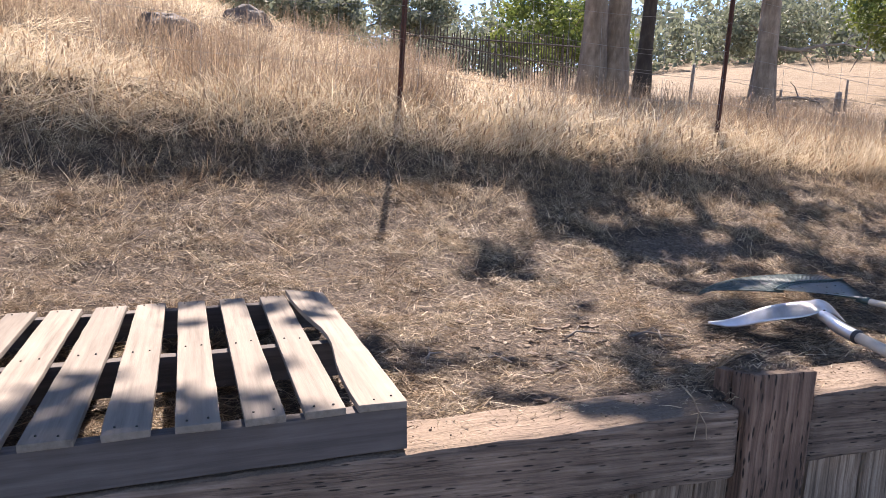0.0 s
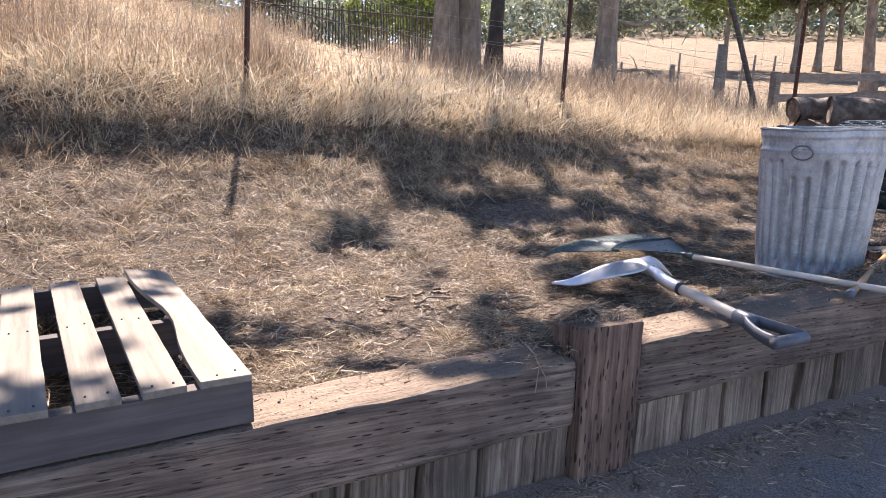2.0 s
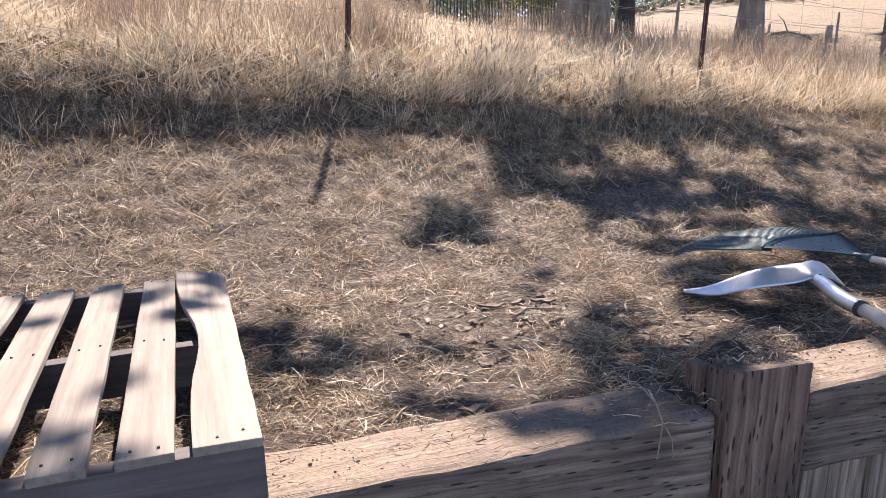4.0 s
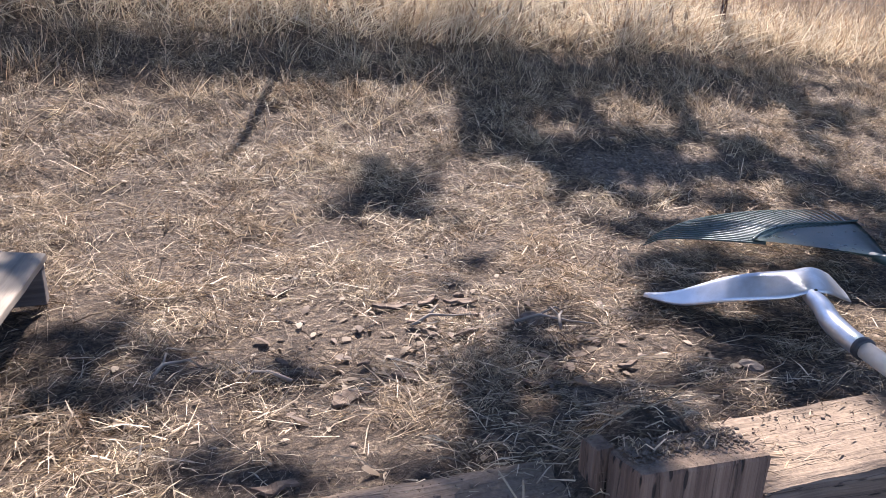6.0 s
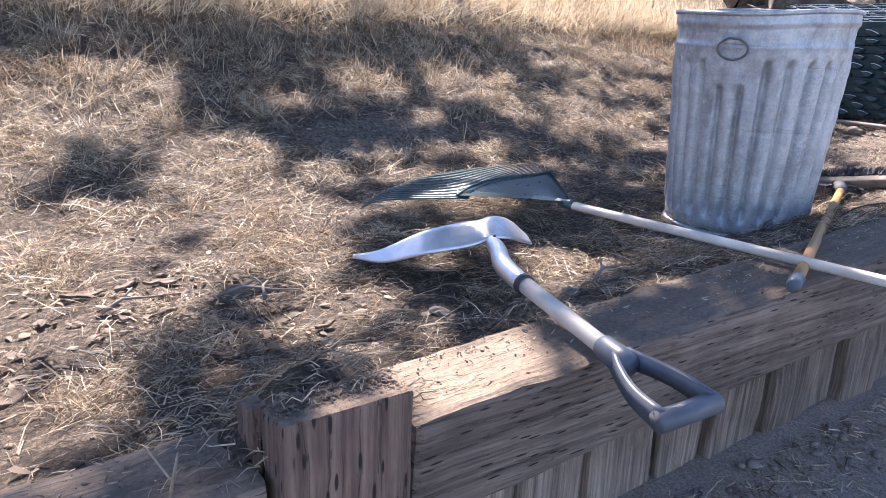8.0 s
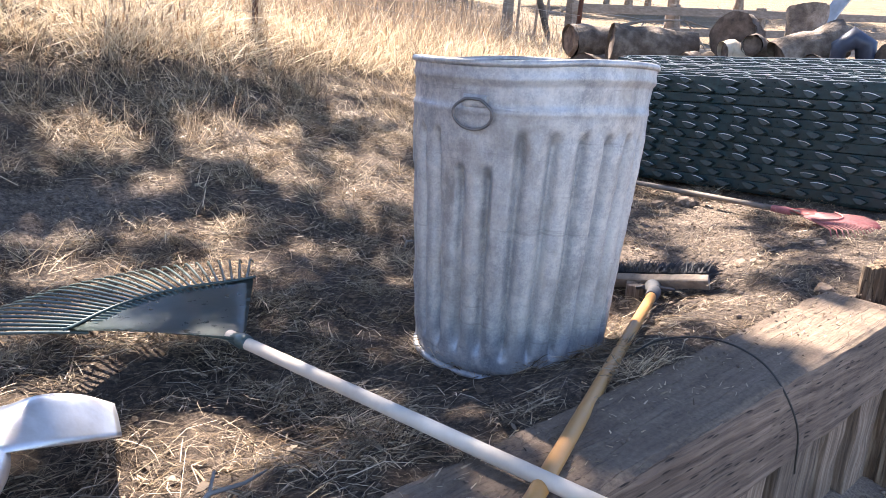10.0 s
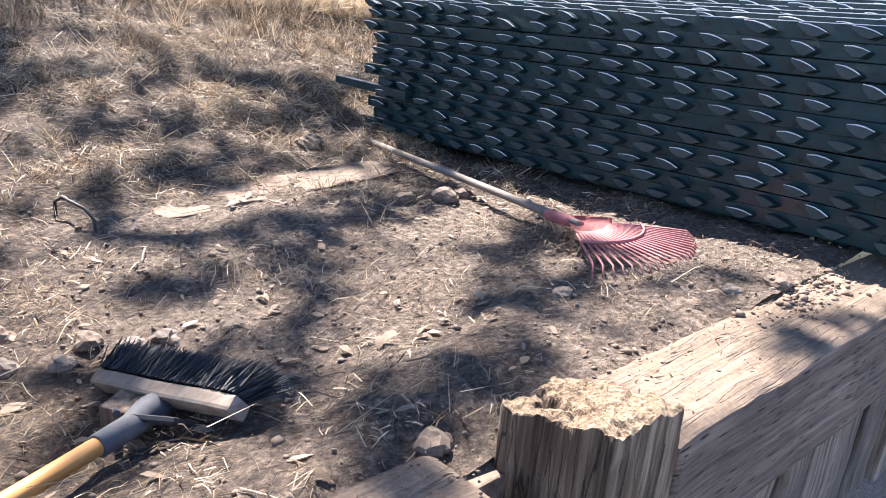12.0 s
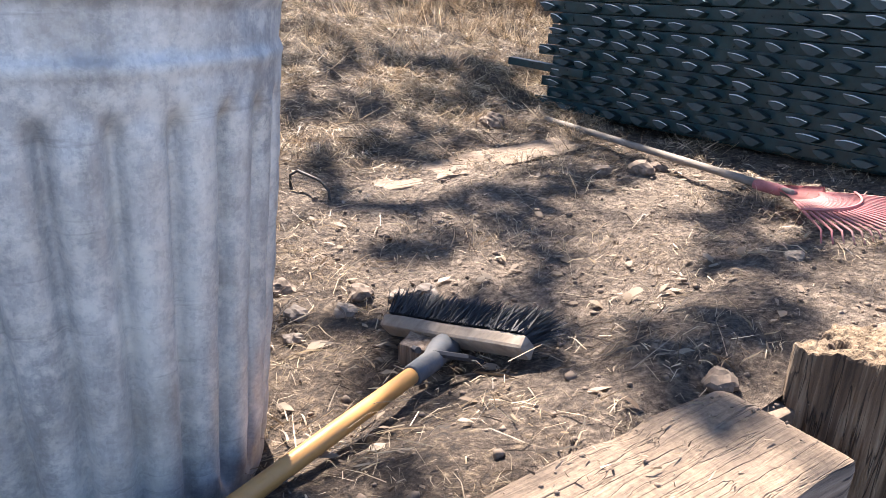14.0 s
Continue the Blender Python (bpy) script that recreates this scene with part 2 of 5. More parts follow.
# leaf green paled and greyed: distance haze is mixed into the colour
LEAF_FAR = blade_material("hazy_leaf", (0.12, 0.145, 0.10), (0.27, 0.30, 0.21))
NAIL = plain("dark_nail", (0.05, 0.045, 0.04), 0.6, 0.5)
STONE = plain("field_stone", (0.20, 0.16, 0.128), 0.92, 0.0, 0.35, 20)
ROCK = plain("lichen_rock", (0.10, 0.085, 0.078), 0.95, 0.0, 0.5, 9, (0.22, 0.19, 0.17))
CLOD = plain("dirt_clod", (0.165, 0.12, 0.088), 0.97, 0.0, 0.5, 60)
DEADLEAF = blade_material("dead_leaf", (0.16, 0.11, 0.07), (0.42, 0.34, 0.25))
BARKSLAB = wood("bark_slab", (0.05, 0.034, 0.025), (0.15, 0.105, 0.076), (0.34, 0.26, 0.20), (14, 50, 50), 0.93, 0.006)
BARKCHIP = blade_material("bark_chip", (0.09, 0.06, 0.045), (0.24, 0.17, 0.12))
STRAW = blade_material("straw", (0.085, 0.058, 0.038), (0.84, 0.69, 0.48), 0.6, 0.2, True)
STALK = blade_material("dry_stalk", (0.3, 0.22, 0.15), (0.78, 0.66, 0.48), 0.6, 0.1)
TALLGRASS = blade_material("tall_dry_grass", (0.52, 0.41, 0.27), (0.92, 0.83, 0.65))
SEED = blade_material("grass_seed_heads", (0.30, 0.20, 0.12), (0.55, 0.42, 0.28))
WEED = blade_material("dry_weed", (0.2, 0.145, 0.1), (0.46, 0.36, 0.26))
FLUFF = blade_material("weed_fluff", (0.32, 0.25, 0.19), (0.54, 0.45, 0.36))
LEAF = blade_material("oak_leaf", (0.06, 0.075, 0.035), (0.2, 0.22, 0.11))
LEAF_YELLOW = blade_material("sunlit_leaf", (0.07, 0.11, 0.025), (0.2, 0.24, 0.06))


def asphalt_material():
    m, n, l, b = material("asphalt", 0.93)
    v = coords(n, l, (1, 1, 1))
    f = noise_tex(n, l, v, 150, 6, 0.75)
    big = noise_tex(n, l, v, 4, 5, 0.7)
    c = ramp(n, l, f, (0.36, (0.075, 0.068, 0.063)), (0.5, (0.20, 0.183, 0.168)), (0.66, (0.40, 0.37, 0.34)))
    dirt = ramp(n, l, f, (0.32, (0.12, 0.085, 0.06)), (0.5, (0.27, 0.2, 0.15)), (0.7, (0.46, 0.36, 0.27)))
    sep = n.new("ShaderNodeSeparateXYZ")
    l.new(v, sep.inputs[0])
    k = n.new("ShaderNodeMath")
    k.operation = "MULTIPLY_ADD"
    l.new(big, k.inputs[0])
    k.inputs[1].default_value = 0.7
    l.new(sep.outputs[1], k.inputs[2])
    c = mix(n, l, ramp(n, l, big, (0.4, (0.0, 0.0, 0.0)), (0.7, (0.4, 0.4, 0.4))), c, dirt)
    mr = n.new("ShaderNodeMapRange")
    mr.inputs[1].default_value, mr.inputs[2].default_value = 1.42, 1.68
    l.new(k.outputs[0], mr.inputs[0])
    c = mix(n, l, mr.outputs[0], c, dirt)
    l.new(c, b.inputs["Base Color"])
    bump(n, l, b, f, 0.8, 0.008)
    return m


ASPHALT = asphalt_material()
GROUND = ground_material()

# ---- mesh helpers ----


def part(name, bm, mat, parent=None, label="", smooth=False, kind=""):
    me = bpy.data.meshes.new(name)
    bm.to_mesh(me)
    bm.free()
    me.materials.append(mat)
    if smooth:
        me.polygons.foreach_set("use_smooth", [True] * len(me.polygons))
    ob = new(name, me)
    ob.parent = parent
    return tagged(ob, label, "", "", kind)


def thing(name, label, category, group="", kind="", at=(0, 0, 0)):
    ob = new(name)
    ob.location = at
    ob.empty_display_size = 0.1
    return tagged(ob, label, category, group, kind)


def box(x0, x1, y0, y1, z0, z1, bevel=0.0, bm=None, m=None, cuts=0, rough=0.0):
    own = bmesh.new()
    bmesh.ops.create_cube(own, size=1.0)
    bmesh.ops.scale(own, vec=(x1 - x0, y1 - y0, z1 - z0), verts=own.verts)
    bmesh.ops.translate(own, vec=((x0 + x1) / 2, (y0 + y1) / 2, (z0 + z1) / 2), verts=own.verts)
    if bevel:
        bmesh.ops.bevel(own, geom=own.edges[:], offset=bevel, segments=2, affect="EDGES", profile=0.6)
    if cuts:
        long = max(range(3), key=lambda i: (x1 - x0, y1 - y0, z1 - z0)[i])
        es = [e for e in own.edges if abs((e.verts[0].co - e.verts[1].co)[long]) > 0.5 * (x1 - x0, y1 - y0, z1 - z0)[long]]
        bmesh.ops.subdivide_edges(own, edges=es, cuts=cuts, use_grid_fill=True)
    if rough:
        for v in own.verts:
            v.co += Vector(noise.noise_vector(v.co * 9)) * rough + Vector(noise.noise_vector(v.co * 31)) * rough * 0.5
    if m:
        own.transform(m)
    if bm is None:
        return own
    join(bm, own)
    return bm


def join(bm, own):
    me = bpy.data.meshes.new("tmp")
    own.to_mesh(me)
    own.free()
    bm.from_mesh(me)
    bpy.data.meshes.remove(me)


def tube(points, radii, sides=8, bm=None, cap=True, wobble=0.0):
    """A round bar along points."""
    bm = bm or bmesh.new()
    points = [Vector(p) for p in points]
    if not hasattr(radii, "__len__"):
        radii = [radii] * len(points)
    rings, side = [], None
    for i, p in enumerate(points):
        d = (points[min(i + 1, len(points) - 1)] - points[max(i - 1, 0)]).normalized()
        if side is None:
            side = d.orthogonal().normalized()
        side = (side - d * side.dot(d)).normalized()
        up = d.cross(side)
        ring = []
        for k in range(sides):
            a = 2 * math.pi * k / sides
            o = side * math.cos(a) + up * math.sin(a)
            r = radii[i]
            if wobble:
                r *= 1 + wobble * noise.noise((p + o) * 3.0) + wobble * 0.5 * noise.noise((p + o * 0.5) * 9.0)
            ring.append(bm.verts.new(p + o * r))
        rings.append(ring)
    for a, b in zip(rings, rings[1:]):
        for k in range(sides):
            bm.faces.new((a[k], a[(k + 1) % sides], b[(k + 1) % sides], b[k]))
    if cap:
        bm.faces.new(rings[0][::-1])
        bm.faces.new(rings[-1])
    return bm


def lathe(profile, sides=48, radius=None):
    """A turned body; radius(angle, z, r) may reshape it."""
    bm = bmesh.new()
    rings = []
    for r, z in profile:
        ring = []
        for k in range(sides):
            a = 2 * math.pi * k / sides
            q = radius(a, z, r) if radius else r
            ring.append(bm.verts.new((q * math.cos(a), q * math.sin(a), z)))
        rings.append(ring)
    for a, b in zip(rings, rings[1:]):
        for k in range(sides):
            bm.faces.new((a[k], a[(k + 1) % sides], b[(k + 1) % sides], b[k]))
    bm.faces.new(rings[0][::-1])
    bm.faces.new(rings[-1])
    return bm


def raw(name, verts, faces_quad, mat, parent=None, label="", category="", kind="stuff", tri=False):
    """A mesh from arrays of alike faces."""
    me = bpy.data.meshes.new(name)
    k = faces_quad.shape[1]
    me.vertices.add(len(verts))
    me.vertices.foreach_set("co", np.ascontiguousarray(verts, dtype=np.float32).ravel())
    me.loops.add(faces_quad.size)
    me.loops.foreach_set("vertex_index", np.ascontiguousarray(faces_quad, dtype=np.int32).ravel())
    me.polygons.add(len(faces_quad))
    me.polygons.foreach_set("loop_start", np.arange(0, faces_quad.size, k, dtype=np.int32))
    me.update(calc_edges=True)
    me.validate()
    me.materials.append(mat)
    ob = new(name, me)
    ob.parent = parent
    return tagged(ob, label, category, "", kind)


rng = np.random.default_rng(7)


def blades(base, tip, width, bow=None):
    """Bent strips from base to tip, one each: three pairs of points, two quads."""
    n = len(base)
    d = tip - base
    side = np.cross(d, rng.normal(size=(n, 3)))
    side /= np.linalg.norm(side, axis=1, keepdims=True) + 1e-9
    side *= np.asarray(width).reshape(-1, 1) * 0.5
    mid = base + d * 0.55 + (bow if bow is not None else 0)
    v = np.stack([base - side, base + side, mid - side * 0.8, mid + side * 0.8, tip - side * 0.2, tip + side * 0.2], 1).reshape(-1, 3)
    i = np.arange(n)[:, None] * 6
    f = np.concatenate([i + [0, 1, 3, 2], i + [2, 3, 5, 4]], 0)
    return v, f


def leaves(centre, size, flat=0.0):
    """Small pointed leaves, turned at random."""
    n = len(centre)
    a = rng.normal(size=(n, 3))
    if flat:
        a[:, 2] *= 1 - flat
    a /= np.linalg.norm(a, axis=1, keepdims=True)
    b = np.cross(a, rng.normal(size=(n, 3)))
    b /= np.linalg.norm(b, axis=1, keepdims=True)
    if flat:
        b[:, 2] *= 1 - flat
    s = np.asarray(size).reshape(-1, 1)
    v = np.stack([centre - a * s, centre + b * s * 0.45, centre + a * s, centre - b * s * 0.45], 1).reshape(-1, 3)
    return v, np.arange(n * 4).reshape(-1, 4)


def curled(centre, size):
    """Small dry leaves, curled along their length and lying nearly flat."""
    n = len(centre)
    t = rng.uniform(0, 2 * np.pi, n)
    a = np.stack([np.cos(t), np.sin(t), rng.normal(0, 0.18, n)], 1)
    b = np.stack([-np.sin(t), np.cos(t), rng.normal(0, 0.25, n)], 1)
    up = np.array([0, 0, 1.0]) * rng.uniform(0.05, 0.4, (n, 1))
    s = np.asarray(size).reshape(-1, 1)
    w = rng.uniform(0.25, 0.5, (n, 1))
    k = rng.uniform(-0.25, 0.25, (n, 1))
    v = np.stack([centre - a * s, centre + s * (-0.35 * a + w * b + up), centre + s * (-0.35 * a - w * b + 0.6 * up),
                  centre + s * (0.4 * a + (0.85 * w + k) * b + 0.7 * up), centre + s * (0.4 * a + (k - 0.85 * w) * b + up), centre + s * (a + k * b + 0.5 * up)], 1).reshape(-1, 3)
    i = np.arange(n)[:, None] * 6
    f = np.concatenate([i + [0, 2, 1], i + [1, 2, 4], i + [1, 4, 3], i + [3, 4, 5]], 0)
    return v, f


PHI = (1 + 5 ** 0.5) / 2
ICO = np.array([(s * a, t * PHI, 0) for s in (-1, 1) for t in (-1, 1) for a in (1,)] + [(0, s, t * PHI) for s in (-1, 1) for t in (-1, 1)] + [(s * PHI, 0, t) for s in (-1, 1) for t in (-1, 1)]) / 1.9


def ico_faces():
    out = []
    for a in range(12):
        for b in range(a + 1, 12):
            for c in range(b + 1, 12):
                d = [np.linalg.norm(ICO[p] - ICO[q]) for p, q in ((a, b), (b, c), (a, c))]
                if max(d) < 1.2:
                    n = np.cross(ICO[b] - ICO[a], ICO[c] - ICO[a])
                    out.append((a, b, c) if n @ ICO[a] > 0 else (a, c, b))
    return np.array(out)


ICOF = ico_faces()


def lumps(centre, size, flat=0.7):
    """Small angular lumps of earth or stone."""
    n = len(centre)
    v = ICO[None] * rng.uniform(0.6, 1.25, (n, 12, 1)) * np.asarray(size).reshape(-1, 1, 1) * rng.uniform(0.6, 1.3, (n, 1, 3))
    a = rng.uniform(0, 6.28, n)
    c, s = np.cos(a)[:, None], np.sin(a)[:, None]
    v = np.stack([v[..., 0] * c - v[..., 1] * s, v[..., 0] * s + v[..., 1] * c, v[..., 2] * flat], -1)
    v = (v + centre[:, None]).reshape(-1, 3)
    f = (ICOF[None] + (np.arange(n) * 12)[:, None, None]).reshape(-1, 3)
    return v, f


# ---- the lie of the land ----


def step(x, a, b):
    t = np.clip((x - a) / (b - a), 0, 1)
    return t * t * (3 - 2 * t)


def wave(x, y, s, seed):
    """Smooth cheap noise for arrays."""
    r = np.random.default_rng(seed)
    out = 0
    for k in range(7):
        a, ph = r.uniform(0, 6.28, 2)
        f = s * r.uniform(0.6, 1.7)
        out = out + np.sin((x * math.cos(a) + y * math.sin(a)) * f + ph + 1.3 * np.sin((x * math.sin(a) - y * math.cos(a)) * f * 0.7 + ph))
    return out / 7


def terrace(x):
    return np.interp(x, [-2.0, 1.3, 2.0, 3.4, 3.9, 4.6, 5.3, 7], [0.255, 0.365, 0.39, 0.428, 0.485, 0.565, 0.585, 0.62])


def tie_top(x):
    return np.interp(x, [-1.75, 1.42, 1.65, 4.0, 4.3, 7.2], [0.262, 0.426, 0.451, 0.582, 0.605, 0.65])


def wall_y(x):
    """The front of the wall, which runs a little askew."""
    return 1.462 - 0.0285 * (np.asarray(x, float) - 1.41)


def height(x, y):
    x, y = np.asarray(x, float), np.asarray(y, float)
    T = terrace(x) - 0.045 * step(x, 3.6, 4.8) * (np.clip(y, 1.8, 3.4) - 1.8)
    T = T + np.clip(tie_top(x) - 0.022 - T, 0, 1) * (1 - step(y, 1.64, 2.0))
    T = T + 0.028 * step(x, 4.45, 5.1) * (1 - step(y, 1.8, 3.0))
    F = 1.24 - 0.027 * (np.clip(x, -3, 9) - 1.58)
    s = np.interp(y, [2.3, 3.0, 3.4, 3.85, 4.2, 4.6, 5.3], [0, 0.035, 0.12, 0.26, 0.40, 0.58, 1.0])
    near = T * (1 - s) + F * s
    C = np.interp(x, [-8, -3, 0, 2.3, 4.7, 7.5, 9, 13, 17], [3.9, 3.6, 3.05, 2.55, 2.1, 2.0, 1.95, 1.85, 1.85])
    g = np.clip((y - 5.3) / 7.7, 0, 1)
    g = 0.45 * g + 0.55 * g * g * (3 - 2 * g)
    h = np.where(y < 5.3, near, F * (1 - g) + C * g)
    d = np.hypot(x, y)
    az = np.degrees(np.arctan2(x, np.maximum(y, 0.01)))
    rise = np.interp(az, [0, 28, 42, 90], [0.10, 0.105, 0.145, 0.15])
    h = h + step(y, 13, 17) * (1.9 - C) + rise * np.clip(np.minimum(d, 130) - 24, 0, None)
    h = h + 0.115 * np.exp(-((x - 1.52) / 0.115) ** 2 - ((y - 1.585) / 0.095) ** 2)
    out = step(y, 2.6, 4.2)
    h = h + (0.010 + 0.02 * out) * wave(x, y, 4.5, 3) + (0.007 + 0.012 * out) * wave(x, y, 13, 4) + (0.009 + 0.009 * out) * wave(x, y, 34, 5) + 0.007 * wave(x, y, 80, 6)
    return h


def straw_share(x, y):
    """How much dry grass lies on the ground: little on the trodden dirt."""
    bare = step(x, 3.2, 4.2) * (1 - step(y, 2.6, 3.5))
    patch = 1.5 * np.exp(-(((x - 2.75) / 0.4) ** 2 + ((y - 3.48) / 0.22) ** 2) ** 1.5)
    pit = np.exp(-(((x - 2.15) / 0.3) ** 2 + ((y - 1.75) / 0.22) ** 2))
    return np.clip(1.0 - 0.85 * bare - patch - 0.7 * pit + 0.25 * wave(x, y, 3, 9), 0.03, 1)


def asphalt(x, y):
    return np.interp(x, [-4, 1.5, 2.9, 4.3, 5.7, 9], [-0.10, 0.04, 0.085, 0.06, -0.02, -0.1]) + 0.06 * (np.clip(y, -6, 1.4) - 1.4)


def span(lo, hi, fine_lo, fine_hi, stepsize, grow=1.18):
    c = list(np.arange(fine_lo, fine_hi + 1e-6, stepsize))
    s, v = stepsize, fine_lo
    while v > lo:
        s *= grow
        v -= s
        c.insert(0, max(v, lo))
    s, v = stepsize, c[-1]
    while v < hi:
        s *= grow
        v += s
        c.append(min(v, hi))
    return np.array(c)


def sheet(name, xs, ys, fn, mat, label, category):
    X, Y = np.meshgrid(xs, ys)
    v = np.stack([X, Y, fn(X, Y)], -1).reshape(-1, 3)
    nx, ny = len(xs), len(ys)
    i = (np.arange(ny - 1)[:, None] * nx + np.arange(nx - 1)).reshape(-1, 1)
    f = np.concatenate([i, i + 1, i + nx + 1, i + nx], 1)
    ob = raw(name, v, f, mat, None, label, category, "structure")
    ob.data.polygons.foreach_set("use_smooth", [True] * len(ob.data.polygons))
    a = ob.data.attributes.new("straw", "FLOAT", "POINT")
    a.data.foreach_set("value", straw_share(v[:, 0], v[:, 1]).astype(np.float32))
    return ob


sheet("ground", span(-300, 300, -2.2, 7.0, 0.024), span(1.532, 320, 1.532, 5.4, 0.024), height, GROUND, "dry sloping ground with trampled straw and bare dirt", "ground")
sheet("road", span(-300, 300, -2.0, 7.0, 0.06), span(-300, 1.56, -1.0, 1.56, 0.06),
      lambda x, y: asphalt(x, y) + 0.006 * wave(x, y, 6, 21) + 0.03 * step(y, 1.26, 1.48) + 0.008 * step(y, 1.0, 1.3) * wave(x, y, 30, 22), ASPHALT, "grey dusty asphalt drive below the retaining wall", "road")

# ---- the retaining wall of old ties ----
wall = thing("retaining_wall", "low retaining wall of weathered timber ties and upright planks", "retaining wall", "", "structure")


def tie(x0, x1, z0, z1, tall=0.2, deep=0.2, y=1.385, y1=None):
    """A long tie from x0 to x1, its top at z0 and z1, its front at y (to y1)."""
    bm = box(0, x1 - x0, 0, deep, -tall, 0, 0.018, cuts=70, rough=0.006)
    y1 = y if y1 is None else y1
    for v in bm.verts:
        t = v.co.x / (x1 - x0)
        v.co.z += z0 + (z1 - z0) * t
        v.co.y += y + (y1 - y) * t
        v.co.x += x0
    return part("tie", bm, TIE, wall, "weathered grey-brown timber tie")


tie(-1.75, 1.408, 0.262, 0.426, 0.2, 0.19, float(wall_y(-1.75)) + 0.01, float(wall_y(1.4)) + 0.012)
tie(1.632, 4.02, 0.450, 0.583, 0.2, 0.2, float(wall_y(1.63)) + 0.008, float(wall_y(4.0)) - 0.002)
tie(4.26, 7.2, 0.605, 0.65, 0.23, 0.185, float(wall_y(4.26)) - 0.008, float(wall_y(7.2)))

# upright posts that hold the ties
post = part("post", box(1.414, 1.624, 1.452, 1.533, -0.1, 0.521, 0.008, cuts=14, rough=0.0035), TIE_UP, wall, "reddish-brown incised upright timber post")
for v in post.data.vertices:
    if v.co.z > 0.5 and v.co.y > 1.47:
        v.co.z += 0.012 * noise.noise(v.co * 30) - 0.006
part("post", box(1.398, 1.430, 1.537, 1.585, 0.2, 0.505, 0.006, cuts=6, rough=0.008), TIE_UP, wall)
bm = box(4.085, 4.228, 1.364, 1.535, -0.05, 0.65, 0.006)
bmesh.ops.subdivide_edges(bm, edges=[e for e in bm.edges if e.calc_length() > 0.08], cuts=34, use_grid_fill=True)
for v in bm.verts:
    v.co += Vector(noise.noise_vector(Vector((v.co.x * 30, v.co.y * 30, v.co.z * 3)))) * 0.008 + Vector(noise.noise_vector(Vector((v.co.x * 110, v.co.y * 110, v.co.z * 6)))) * (0.005 if v.co.z < 0.62 else 0.001)
    if v.co.z > 0.6:
        ragged = 0.007 * noise.noise(v.co * 18) + 0.006 * noise.noise(v.co * 60) + 0.004 * noise.noise(v.co * 130)
        fissure = math.exp(-((v.co.x - 4.125 - 0.3 * (v.co.y - 1.45) - 0.012 * noise.noise(v.co * 40)) / 0.009) ** 2) * step(v.co.y, 1.42, 1.46)
        v.co.z += ragged - 0.03 * fissure + 0.034 * step(1.53 - v.co.y, 0.0, 0.16)
part("post", bm, STUB, wall, "rotten split post stub with crumbled top")

# packed earth showing between the ties behind the posts
for x0, x1, y, z in ((1.40, 1.64, 1.535, 0.43), (4.0, 4.28, 1.5, 0.56)):
    part("earth_fill", box(x0, x1, y + 0.01, y + 0.07, -0.05, z, 0.004, cuts=10, rough=0.008), CLOD, wall, "packed brown earth behind the post")

# upright planks below the ties
x = -1.7
while x < 7.0:
    w = random.uniform(0.12, 0.22)
    top = float(np.interp(x, [-1.75, 1.41, 1.63, 4.0, 4.26, 7.2], [0.075, 0.232, 0.255, 0.385, 0.385, 0.42])) + random.uniform(0.0, 0.02)
    dy = random.uniform(0.0, 0.03) + float(wall_y(x)) - 1.385
    gap = random.uniform(0.002, 0.012)
    bm = box(x + gap, x + w - gap, 1.412 + dy, 1.47 + dy, float(asphalt(x, 1.4)) - 0.06, top, 0.007, cuts=6, rough=0.006)
    part("plank", bm, PLANK_UP, wall)
    x += w

# ---- the pallet ----


def make_pallet():
    p = thing("pallet", "weathered grey wooden pallet with a twisted end board", "pallet", at=(-0.1, 2.1, 0.35))
    z = 0.098
    for y in (-0.555, 0.0, 0.56):
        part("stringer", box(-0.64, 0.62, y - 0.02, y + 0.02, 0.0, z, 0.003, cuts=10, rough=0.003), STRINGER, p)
    for i in range(10):
        x = 0.575 - 0.1335 * i
        w = 0.045 + random.uniform(-0.004, 0.004)
        bm = box(x - w, x + w, -0.585, 0.585, z + 0.001, z + 0.018, 0.003, cuts=14, rough=0.002)
        turn = random.uniform(-0.012, 0.012)
        for v in bm.verts:
            v.co.x += turn * v.co.y
            if i == 0:
                v.co.x -= 0.04 * (v.co.x < x) * (0.35 + 0.65 * step(v.co.y, -0.1, 0.5) - 0.6 * math.exp(-((v.co.y + 0.05) / 0.2) ** 2))
                v.co.z += 0.02 * step(v.co.y, -0.5, 0.3) * (v.co.x < x)
        b = part("board", bm, PALLET, p)
        for y in (-0.555, 0.0, 0.56):
            for dx in (-0.022, 0.02):
                nm = bmesh.new()
                bmesh.ops.create_cone(nm, cap_ends=True, segments=6, radius1=0.0028, radius2=0.0024, depth=0.003,
                                      matrix=Matrix.Translation((x + dx + turn * y, y + random.uniform(-0.008, 0.008), z + 0.0195)))
                part("nail", nm, NAIL, b)
    return p


pallet = make_pallet()
pallet.rotation_euler = (radians(-0.5), radians(-3.0), radians(-1.5))

# ---- the bin ----


